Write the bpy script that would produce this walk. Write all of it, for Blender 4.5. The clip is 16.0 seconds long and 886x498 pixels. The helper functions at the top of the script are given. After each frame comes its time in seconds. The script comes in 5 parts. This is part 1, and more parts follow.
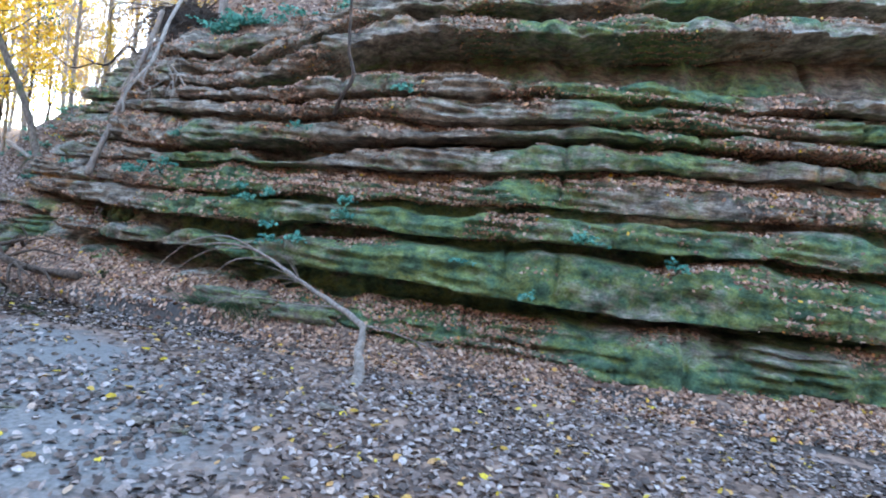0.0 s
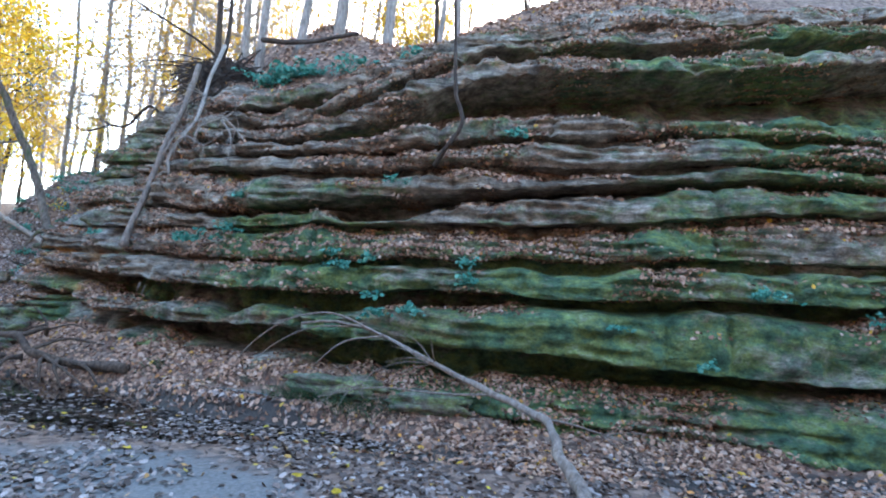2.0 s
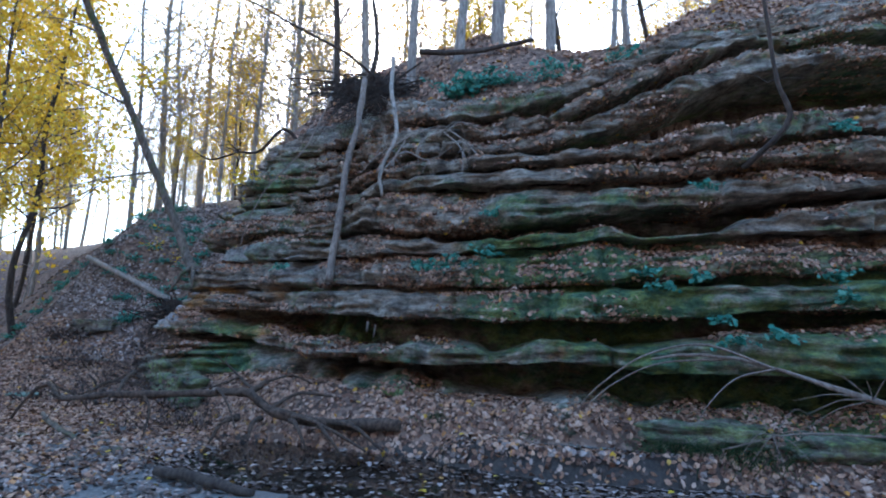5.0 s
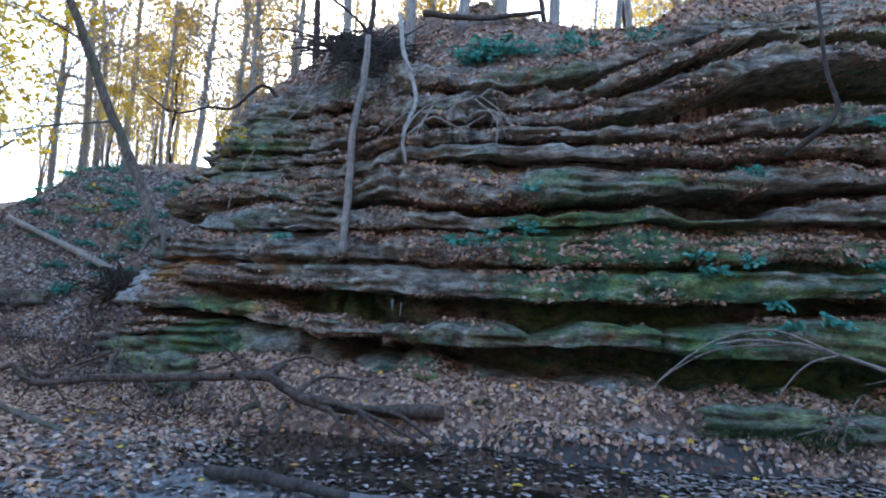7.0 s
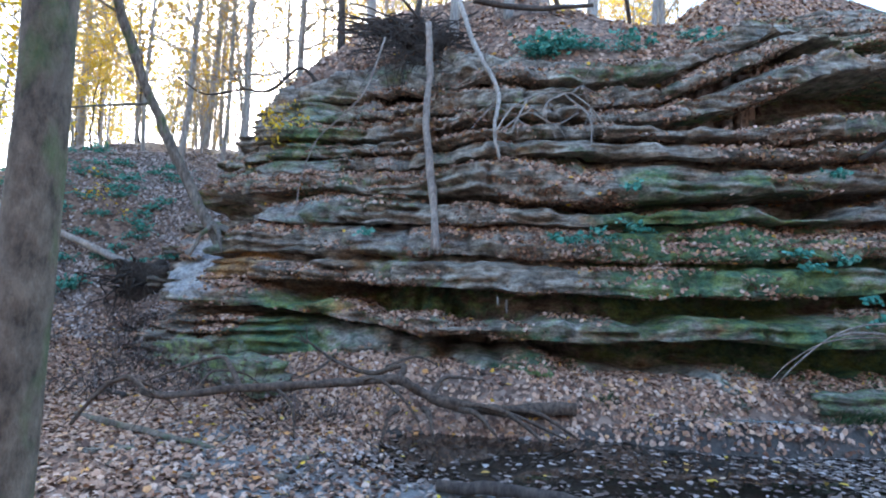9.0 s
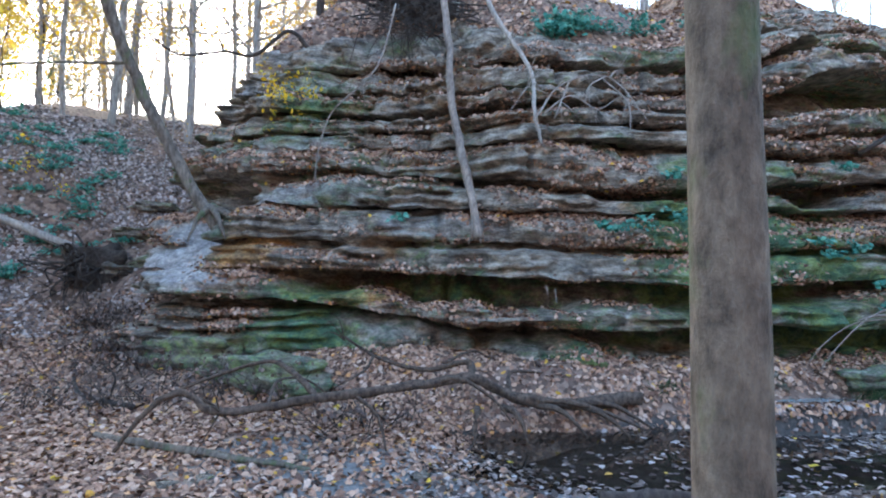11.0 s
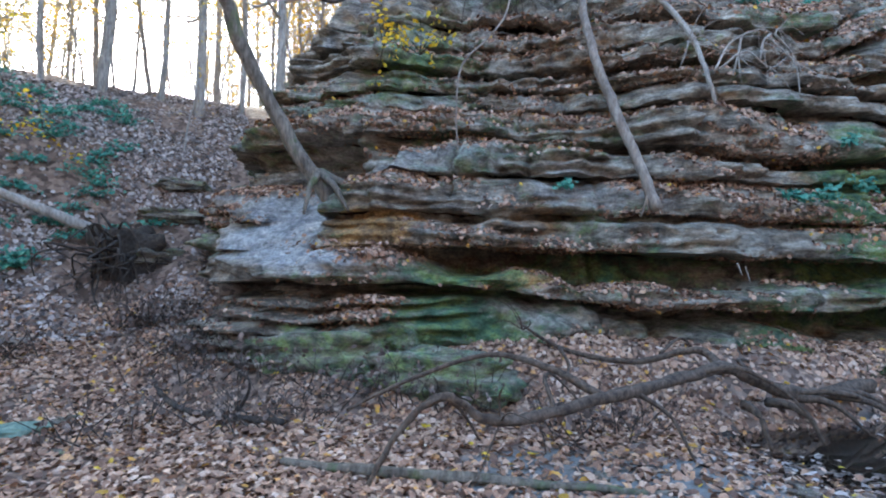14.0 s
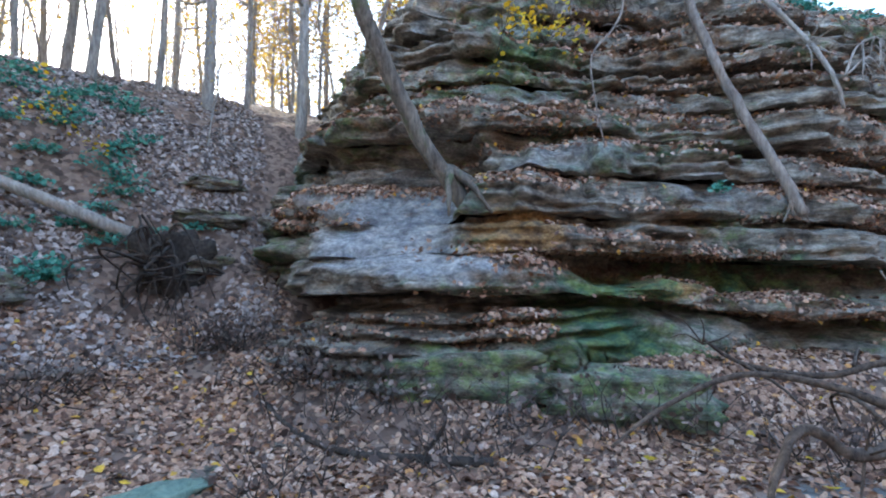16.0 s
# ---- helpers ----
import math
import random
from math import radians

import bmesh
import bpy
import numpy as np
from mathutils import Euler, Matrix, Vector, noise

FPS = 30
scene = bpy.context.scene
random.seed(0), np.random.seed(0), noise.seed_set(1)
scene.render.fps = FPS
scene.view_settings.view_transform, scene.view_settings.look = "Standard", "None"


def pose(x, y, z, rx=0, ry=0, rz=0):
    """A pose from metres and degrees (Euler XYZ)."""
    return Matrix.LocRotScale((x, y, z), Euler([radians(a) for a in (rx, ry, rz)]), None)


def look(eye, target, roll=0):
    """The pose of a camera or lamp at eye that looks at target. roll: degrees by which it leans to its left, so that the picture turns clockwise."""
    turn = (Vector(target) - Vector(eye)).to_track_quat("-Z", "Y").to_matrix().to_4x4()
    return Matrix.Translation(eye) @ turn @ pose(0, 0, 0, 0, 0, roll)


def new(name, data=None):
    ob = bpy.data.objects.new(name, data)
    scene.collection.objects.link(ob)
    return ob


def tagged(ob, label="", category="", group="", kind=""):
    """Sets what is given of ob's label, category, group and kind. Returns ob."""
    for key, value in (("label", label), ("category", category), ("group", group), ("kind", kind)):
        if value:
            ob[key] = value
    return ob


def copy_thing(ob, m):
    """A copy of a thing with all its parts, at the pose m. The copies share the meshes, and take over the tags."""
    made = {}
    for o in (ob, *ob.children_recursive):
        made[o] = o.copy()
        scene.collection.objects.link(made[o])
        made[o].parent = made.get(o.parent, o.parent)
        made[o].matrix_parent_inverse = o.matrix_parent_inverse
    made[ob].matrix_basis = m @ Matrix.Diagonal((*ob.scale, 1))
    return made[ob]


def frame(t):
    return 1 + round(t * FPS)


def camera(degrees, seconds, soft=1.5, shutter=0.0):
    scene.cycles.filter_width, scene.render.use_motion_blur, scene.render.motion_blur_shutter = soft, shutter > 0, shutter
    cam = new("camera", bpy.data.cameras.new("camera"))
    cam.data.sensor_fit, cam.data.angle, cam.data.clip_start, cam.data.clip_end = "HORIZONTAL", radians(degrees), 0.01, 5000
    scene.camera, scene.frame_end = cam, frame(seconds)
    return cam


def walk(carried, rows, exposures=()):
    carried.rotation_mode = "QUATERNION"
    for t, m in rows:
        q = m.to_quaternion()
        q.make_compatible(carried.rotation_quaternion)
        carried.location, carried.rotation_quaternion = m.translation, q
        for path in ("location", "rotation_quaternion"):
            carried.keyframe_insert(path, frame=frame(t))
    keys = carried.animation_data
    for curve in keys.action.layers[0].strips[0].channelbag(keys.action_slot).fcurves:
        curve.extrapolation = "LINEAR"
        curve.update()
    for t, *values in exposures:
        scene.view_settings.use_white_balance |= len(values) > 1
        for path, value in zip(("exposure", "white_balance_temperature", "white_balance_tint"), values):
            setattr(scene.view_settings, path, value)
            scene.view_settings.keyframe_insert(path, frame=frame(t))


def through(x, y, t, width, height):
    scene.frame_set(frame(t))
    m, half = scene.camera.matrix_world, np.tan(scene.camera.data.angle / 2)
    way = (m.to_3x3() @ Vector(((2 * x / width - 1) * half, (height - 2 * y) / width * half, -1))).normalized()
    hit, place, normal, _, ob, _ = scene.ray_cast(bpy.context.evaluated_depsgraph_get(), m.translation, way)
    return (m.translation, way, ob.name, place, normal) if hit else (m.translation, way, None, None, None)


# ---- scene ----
cam = camera(78.9, 16.0, soft=2.0)
EXPOSURES = [(0, 3.48, 6520, 6), (1.5, 3.4, 6350, 4), (2.5, 2.9, 5680, 3), (3.0, 2.75, 5530, 3), (3.5, 2.55, 5480, 3), (4.5, 2.35, 5480, 3), (7.0, 2.55, 5580, 3), (8.0, 2.95, 5780, 3), (9.0, 3.05, 5880, 3), (12.5, 3.2, 6180, 4), (14.5, 3.15, 6080, 3), (16, 3.08, 6050, 3)]
PATH = [
    (0, (1.9, 1.116, 1.496), (1.497, 3.075, 1.486), 7.3),
    (0.5, (1.408, 1.374, 1.464), (1.048, 3.341, 1.5), 6.9),
    (1, (0.857, 1.614, 1.455), (0.54, 3.586, 1.556), 5.8),
    (1.5, (0.155, 1.774, 1.464), (-0.148, 3.746, 1.613), 5.0),
    (2, (-0.592, 1.927, 1.44), (-0.903, 3.892, 1.645), 4.4),
    (2.5, (-1.426, 2.036, 1.413), (-1.758, 3.992, 1.665), 4.2),
    (3, (-2.227, 2.236, 1.309), (-2.618, 4.176, 1.599), 3.8),
    (3.5, (-3.048, 2.306, 1.208), (-3.436, 4.243, 1.52), 3.4),
    (4, (-3.713, 2.411, 1.162), (-4.091, 4.345, 1.499), 2.7),
    (4.5, (-4.413, 2.481, 1.2), (-4.74, 4.426, 1.534), 1.8),
    (4.7, (-4.686, 2.488, 1.26), (-4.983, 4.439, 1.586), 1.5),
    (6.8, (-6.448, 2.972, 1.156), (-6.435, 4.953, 1.431), 3.0),
    (7, (-6.652, 2.99, 1.196), (-6.603, 4.973, 1.452), 2.5),
    (7.5, (-7.148, 3.046, 1.23), (-7.042, 5.029, 1.468), 2.1),
    (8, (-7.75, 3.081, 1.287), (-7.585, 5.062, 1.504), 1.9),
    (8.5, (-8.343, 3.09, 1.342), (-8.114, 5.067, 1.538), 1.6),
    (9, (-8.948, 3.195, 1.37), (-8.652, 5.165, 1.556), 1.6),
    (9.2, (-9.193, 3.234, 1.366), (-8.869, 5.2, 1.547), 1.5),
    (11.3, (-10.905, 4.222, 1.559), (-10.235, 6.105, 1.651), 0.8),
    (11.5, (-11.047, 4.363, 1.546), (-10.367, 6.242, 1.639), 0.8),
    (12, (-11.484, 4.64, 1.578), (-10.754, 6.501, 1.647), 0.9),
    (12.5, (-11.787, 5.027, 1.505), (-11.026, 6.876, 1.549), 0.4),
    (13, (-12.206, 5.417, 1.408), (-11.408, 7.25, 1.472), 0.3),
    (13.5, (-12.519, 5.809, 1.315), (-11.69, 7.627, 1.404), -0.1),
    (14, (-12.912, 6.212, 1.221), (-12.032, 8.005, 1.336), 0.1),
    (14.5, (-13.324, 6.627, 1.202), (-12.39, 8.391, 1.326), -0.1),
    (15, (-13.757, 7.081, 1.184), (-12.775, 8.818, 1.32), -0.3),
    (15.5, (-14.233, 7.532, 1.217), (-13.184, 9.229, 1.358), -0.2),
    (16, (-14.628, 8.021, 1.223), (-13.512, 9.673, 1.379), -0.4),
]
walk(cam, [(t, look(eye, target, roll)) for t, eye, target, roll in PATH], EXPOSURES)

# ---- world and sun ----
SUN_EL, SUN_AZ = 30.0, 12.0          # degrees; azimuth counted from +y towards -x
world = bpy.data.worlds.new("sky")
scene.world = world
world.use_nodes = True
wn = world.node_tree
sky = wn.nodes.new("ShaderNodeTexSky")
sky.sky_type, sky.sun_disc = "NISHITA", False
sky.sun_elevation, sky.sun_rotation = radians(SUN_EL), radians(-SUN_AZ)
sky.air_density, sky.dust_density, sky.ozone_density = 1.0, 1.1, 1.0
wn.links.new(sky.outputs[0], wn.nodes["Background"].inputs[0])
wn.nodes["Background"].inputs[1].default_value = 0.15
sun = new("sun", bpy.data.lights.new("sun", "SUN"))
sun.data.energy, sun.data.angle, sun.data.color = 2.0, radians(3.0), (1.0, 0.93, 0.82)
sun_way = Vector((-math.sin(radians(SUN_AZ)) * math.cos(radians(SUN_EL)), math.cos(radians(SUN_AZ)) * math.cos(radians(SUN_EL)), math.sin(radians(SUN_EL))))
sun.matrix_world = look((0, 0, 60), Vector((0, 0, 60)) - sun_way)


# ---- materials ----
def material(name, rough=0.9, spec=0.3):
    m = bpy.data.materials.new(name)
    m.use_nodes = True
    b = m.node_tree.nodes["Principled BSDF"]
    b.inputs["Roughness"].default_value = rough
    b.inputs["Specular IOR Level"].default_value = spec
    return m, m.node_tree, b


def node(nt, kind, **values):
    n = nt.nodes.new("ShaderNode" + kind)
    for key, v in values.items():
        n.inputs[key.replace("_", " ")].default_value = v
    return n


def coords(nt, scale):
    """Object coordinates, stretched."""
    tc, mp = nt.nodes.new("ShaderNodeTexCoord"), nt.nodes.new("ShaderNodeMapping")
    nt.links.new(tc.outputs["Object"], mp.inputs[0])
    mp.inputs["Scale"].default_value = scale
    return mp.outputs[0]


def noise_fac(nt, scale, size, detail=6.0, rough=0.6):
    n = node(nt, "TexNoise", Scale=size, Detail=detail, Roughness=rough)
    nt.links.new(coords(nt, scale), n.inputs["Vector"])
    return n.outputs["Fac"]


def ramp(nt, fac, stops):
    r = nt.nodes.new("ShaderNodeValToRGB")
    e = r.color_ramp.elements
    while len(e) < len(stops):
        e.new(0.5)
    for el, (p, c) in zip(e, stops):
        el.position, el.color = p, (*c, 1) if len(c) == 3 else c
    nt.links.new(fac, r.inputs[0])
    return r.outputs[0]


def mix(nt, fac, a, b, blend="MIX"):
    n = nt.nodes.new("ShaderNodeMix")
    n.data_type, n.blend_type = "RGBA", blend
    for sock, v in ((n.inputs[0], fac), (n.inputs[6], a), (n.inputs[7], b)):
        if hasattr(v, "is_linked"):
            nt.links.new(v, sock)
        else:
            sock.default_value = v if isinstance(v, float) else (*v, 1)
    return n.outputs[2]


def maths(nt, op, a, b=0.0):
    n = nt.nodes.new("ShaderNodeMath")
    n.operation = op
    for sock, v in zip(n.inputs, (a, b)):
        if hasattr(v, "is_linked"):
            nt.links.new(v, sock)
        else:
            sock.default_value = v
    return n.outputs[0]


def bump(nt, bsdf, height, strength, distance):
    b = node(nt, "Bump", Strength=strength, Distance=distance)
    nt.links.new(height, b.inputs["Height"])
    nt.links.new(b.outputs[0], bsdf.inputs["Normal"])


def attribute(nt, name):
    a = nt.nodes.new("ShaderNodeAttribute")
    a.attribute_name = name
    return a.outputs["Fac"]


def rock_material():
    """Bedded sandstone: brown and grey beds, moss, algae, pale lichen."""
    m, nt, b = material("sandstone", 0.92, 0.25)
    beds = noise_fac(nt, (0.9, 0.9, 4.5), 1.9, 8, 0.7)
    grain = noise_fac(nt, (1, 1, 1.6), 22, 5, 0.7)
    blotch = noise_fac(nt, (1, 1, 2.0), 1.7, 5)
    streak = noise_fac(nt, (2.2, 2.2, 0.35), 1.6, 4)
    mottled = noise_fac(nt, (1, 1, 1.5), 5, 7, 0.78)
    col = ramp(nt, beds, [(0.32, (0.05, 0.036, 0.026)), (0.44, (0.17, 0.14, 0.11)), (0.54, (0.31, 0.272, 0.225)), (0.68, (0.46, 0.42, 0.36))])
    rust = ramp(nt, blotch, [(0.52, (0, 0, 0)), (0.7, (1, 1, 1))])
    col = mix(nt, maths(nt, "MULTIPLY", rust, attribute(nt, "rust")), col, (0.32, 0.16, 0.06))
    # brown undercut walls, darkened further in colour to stand in for shade
    col = mix(nt, attribute(nt, "shaded_brown"), col, ramp(nt, grain, [(0.3, (0.05, 0.03, 0.022)), (0.7, (0.15, 0.09, 0.055))]))
    ochre = ramp(nt, maths(nt, "MULTIPLY", attribute(nt, "rust"), maths(nt, "ADD", mottled, 0.1)), [(0.6, (0, 0, 0)), (0.95, (0.85, 0.85, 0.85))])
    col = mix(nt, ochre, col, ramp(nt, grain, [(0.3, (0.24, 0.12, 0.04)), (0.7, (0.46, 0.28, 0.12))]))
    dark = ramp(nt, streak, [(0.5, (0, 0, 0)), (0.68, (0.75, 0.75, 0.75))])
    col = mix(nt, dark, col, (0.05, 0.047, 0.045))
    mossy = noise_fac(nt, (1, 1, 1.5), 5.5, 6, 0.7)
    mask = ramp(nt, maths(nt, "ADD", maths(nt, "MULTIPLY", attribute(nt, "moss"), 0.5), maths(nt, "MULTIPLY", mossy, 0.8)), [(0.61, (0, 0, 0)), (0.82, (0.95, 0.95, 0.95))])
    green = ramp(nt, noise_fac(nt, (1, 1, 1.4), 2.6, 8, 0.75), [(0.32, (0.03, 0.066, 0.044)), (0.46, (0.075, 0.145, 0.08)), (0.57, (0.16, 0.21, 0.065)), (0.7, (0.24, 0.29, 0.2))])
    col = mix(nt, mask, col, green)
    lichen = ramp(nt, maths(nt, "ADD", attribute(nt, "pale"), maths(nt, "MULTIPLY", grain, 0.35)), [(0.5, (0, 0, 0)), (0.95, (1, 1, 1))])
    col = mix(nt, lichen, col, ramp(nt, mossy, [(0.35, (0.22, 0.222, 0.24)), (0.65, (0.47, 0.455, 0.43))]))
    mottle = ramp(nt, mottled, [(0.32, (0.3, 0.3, 0.31)), (0.5, (1.1, 1.1, 1.1)), (0.7, (2.1, 2.08, 2.0))])
    col = mix(nt, 0.85, col, mottle, "MULTIPLY")
    speck = ramp(nt, grain, [(0.3, (0.55, 0.55, 0.55)), (0.7, (1.35, 1.35, 1.35))])
    col = mix(nt, 0.8, col, speck, "MULTIPLY")
    nt.links.new(col, b.inputs["Base Color"])
    bump(nt, b, maths(nt, "ADD", grain, maths(nt, "MULTIPLY", beds, 1.5)), 1.0, 0.05)
    return m


def litter_material(name, base, wet):
    """Soil under fallen leaves: leaf-sized flakes over damp earth."""
    m, nt, b = material(name, 0.85, 0.3)
    v = node(nt, "TexVoronoi", Scale=13.0, Randomness=1.0)
    nt.links.new(coords(nt, (1, 1, 1)), v.inputs["Vector"])
    flakes = ramp(nt, v.outputs["Color"], base)
    patch = ramp(nt, noise_fac(nt, (1, 1, 1), 0.9, 5), [(0.42, (0, 0, 0)), (0.6, (1, 1, 1))])
    soil = ramp(nt, noise_fac(nt, (1, 1, 1), 14, 6), [(0.3, (0.045, 0.04, 0.036)), (0.7, wet)])
    nt.links.new(mix(nt, patch, flakes, soil), b.inputs["Base Color"])
    bump(nt, b, maths(nt, "ADD", v.outputs["Distance"], noise_fac(nt, (1, 1, 1), 30, 4)), 0.7, 0.03)
    return m


def ground_material():
    m, nt, b = material("valley_floor", 0.85, 0.35)
    v = node(nt, "TexVoronoi", Scale=13.0, Randomness=1.0)
    nt.links.new(coords(nt, (1, 1, 1)), v.inputs["Vector"])
    flakes = ramp(nt, v.outputs["Color"], [(0.1, (0.06, 0.038, 0.028)), (0.45, (0.15, 0.095, 0.07)), (0.8, (0.26, 0.175, 0.13))])
    fine = noise_fac(nt, (1, 1, 1), 25, 5)
    sandy = ramp(nt, fine, [(0.3, (0.1, 0.097, 0.092)), (0.7, (0.21, 0.203, 0.195))])
    mud = ramp(nt, fine, [(0.3, (0.025, 0.02, 0.017)), (0.7, (0.075, 0.06, 0.05))])
    cover = ramp(nt, maths(nt, "ADD", attribute(nt, "sand"), maths(nt, "MULTIPLY", noise_fac(nt, (1, 1, 1), 2.4, 6, 0.7), 0.6)), [(0.62, (0, 0, 0)), (0.85, (1, 1, 1))])
    wet = ramp(nt, maths(nt, "ADD", attribute(nt, "mud"), maths(nt, "MULTIPLY", fine, 0.3)), [(0.5, (0, 0, 0)), (0.8, (1, 1, 1))])
    col = mix(nt, wet, mix(nt, cover, flakes, sandy), mud)
    nt.links.new(col, b.inputs["Base Color"])
    nt.links.new(ramp(nt, wet, [(0, (0.9, 0.9, 0.9)), (1, (0.6, 0.6, 0.6))]), b.inputs["Roughness"])
    bump(nt, b, maths(nt, "ADD", maths(nt, "MULTIPLY", v.outputs["Distance"], 0.6), fine), 0.6, 0.02)
    return m


def leaf_material(name, stops, through=0.0):
    m, nt, b = material(name, 0.75, 0.3)
    g = nt.nodes.new("ShaderNodeNewGeometry")
    col = ramp(nt, g.outputs["Random Per Island"], stops)
    vein = ramp(nt, noise_fac(nt, (1, 1, 1), 60, 3), [(0.3, (0.65, 0.65, 0.65)), (0.7, (1.2, 1.2, 1.2))])
    col = mix(nt, 1.0, col, vein, "MULTIPLY")
    nt.links.new(col, b.inputs["Base Color"])
    if through:
        out = nt.nodes["Material Output"]
        t, add = nt.nodes.new("ShaderNodeBsdfTranslucent"), nt.nodes.new("ShaderNodeMixShader")
        add.inputs[0].default_value = through
        nt.links.new(col, t.inputs[0])
        nt.links.new(b.outputs[0], add.inputs[1])
        nt.links.new(t.outputs[0], add.inputs[2])
        nt.links.new(add.outputs[0], out.inputs[0])
    return m


def bark_material(name, dark, light, moss=0.0, stretch=0.22):
    m, nt, b = material(name, 0.9, 0.25)
    ridge = noise_fac(nt, (1, 1, stretch), 22, 6, 0.7)
    spot = noise_fac(nt, (1, 1, 0.6), 3.5, 5)
    col = ramp(nt, ridge, [(0.32, dark), (0.66, light)])
    col = mix(nt, 0.7, col, ramp(nt, spot, [(0.3, (0.6, 0.6, 0.62)), (0.7, (1.25, 1.2, 1.15))]), "MULTIPLY")
    if moss:
        col = mix(nt, ramp(nt, noise_fac(nt, (1, 1, 0.5), 5, 5), [(0.55 - moss * 0.2, (0, 0, 0)), (0.7, (1, 1, 1))]), col, (0.07, 0.11, 0.035))
    nt.links.new(col, b.inputs["Base Color"])
    bump(nt, b, ridge, 0.8, 0.02)
    return m


def water_material(name, rough, deep, shallow):
    m, nt, b = material(name, rough, 0.5)
    col = ramp(nt, noise_fac(nt, (1, 1, 1), 1.5, 4), [(0.3, deep), (0.7, shallow)])
    nt.links.new(col, b.inputs["Base Color"])
    bump(nt, b, noise_fac(nt, (1, 1, 1), 5, 2), 0.04, 0.02)
    return m


BROWN = [(0.0, (0.08, 0.042, 0.03)), (0.2, (0.18, 0.098, 0.067)), (0.48, (0.355, 0.2, 0.13)), (0.75, (0.49, 0.305, 0.205)), (0.93, (0.57, 0.41, 0.32)), (0.985, (0.55, 0.25, 0.07)), (0.999, (0.62, 0.4, 0.04))]
GREY = [(0.0, (0.045, 0.034, 0.03)), (0.3, (0.11, 0.08, 0.066)), (0.55, (0.2, 0.15, 0.128)), (0.8, (0.32, 0.255, 0.225)), (0.96, (0.45, 0.39, 0.36)), (0.98, (0.45, 0.24, 0.08)), (0.998, (0.6, 0.45, 0.04))]
GOLD = [(0.0, (0.5, 0.3, 0.02)), (0.4, (0.68, 0.44, 0.03)), (0.75, (0.75, 0.55, 0.06)), (1.0, (0.55, 0.5, 0.1))]
AMBER = [(0.0, (0.38, 0.2, 0.05)), (0.5, (0.55, 0.33, 0.06)), (1.0, (0.6, 0.45, 0.1))]
PINE = [(0.0, (0.02, 0.06, 0.045)), (0.5, (0.04, 0.1, 0.07)), (1.0, (0.07, 0.14, 0.1))]
FERN = [(0.0, (0.045, 0.17, 0.125)), (0.5, (0.085, 0.29, 0.215)), (1.0, (0.19, 0.42, 0.31))]
M_ROCK = rock_material()
M_SOIL = litter_material("leafy_soil", [(0.1, (0.06, 0.045, 0.04)), (0.5, (0.15, 0.11, 0.095)), (0.9, (0.26, 0.2, 0.18))], (0.12, 0.1, 0.095))
M_GROUND = ground_material()
M_LEAF_BROWN = leaf_material("brown_leaves", BROWN)
M_LEAF_GREY = leaf_material("grey_brown_leaves", GREY)
M_LEAF_BUSH = leaf_material("withered_leaves", [(0.0, (0.05, 0.035, 0.03)), (0.5, (0.14, 0.095, 0.078)), (1.0, (0.3, 0.22, 0.18))])
M_LEAF_TAN = leaf_material("tan_leaves", [(0.0, (0.08, 0.06, 0.055)), (0.4, (0.23, 0.175, 0.15)), (0.75, (0.4, 0.32, 0.285)), (1.0, (0.56, 0.47, 0.42))])
M_GOLD = leaf_material("golden_leaves", GOLD, 0.5)
M_AMBER = leaf_material("amber_leaves", AMBER, 0.5)
M_PINE = leaf_material("pine_needles", PINE, 0.2)
M_FERN = leaf_material("fern_leaves", FERN, 0.3)
# forest bark: grey, lightened further to imitate haze over the backlit trunks
M_BARK = bark_material("grey_bark", (0.16, 0.145, 0.13), (0.42, 0.385, 0.35))
M_BARK_DARK = bark_material("dark_bark", (0.025, 0.02, 0.018), (0.1, 0.08, 0.068))
M_BARK_MOSSY = bark_material("mossy_bark", (0.05, 0.04, 0.032), (0.22, 0.185, 0.15), 0.2)
M_DEAD = bark_material("bleached_wood", (0.12, 0.095, 0.08), (0.33, 0.28, 0.24))
M_PALE = bark_material("pale_wood", (0.2, 0.175, 0.15), (0.43, 0.39, 0.35))
M_TRUNK = bark_material("near_bark", (0.05, 0.037, 0.028), (0.2, 0.155, 0.115), 0.2, 0.5)
M_GRASS = leaf_material("bank_grass", [(0.0, (0.03, 0.07, 0.035)), (0.6, (0.06, 0.12, 0.05)), (1.0, (0.14, 0.18, 0.08))], 0.2)
M_WATER = water_material("still_water", 0.04, (0.012, 0.009, 0.007), (0.035, 0.026, 0.02))
# pale base stands in for sky reflected in the murky puddle
M_PUDDLE = water_material("sky_pale_water", 0.12, (0.12, 0.15, 0.155), (0.2, 0.23, 0.235))
M_SLAB = bark_material("green_stone", (0.1, 0.15, 0.12), (0.22, 0.3, 0.24))


# ---- numeric noise and mesh helpers ----
def hashed(i, j, k, seed):
    h = (i * 374761393 + j * 668265263 + k * 2147483647 + seed * 974634721) & 0xFFFFFFFF
    h = ((h ^ (h >> 13)) * 1274126177) & 0xFFFFFFFF
    return ((h ^ (h >> 16)) & 0xFFFF) / 65535.0


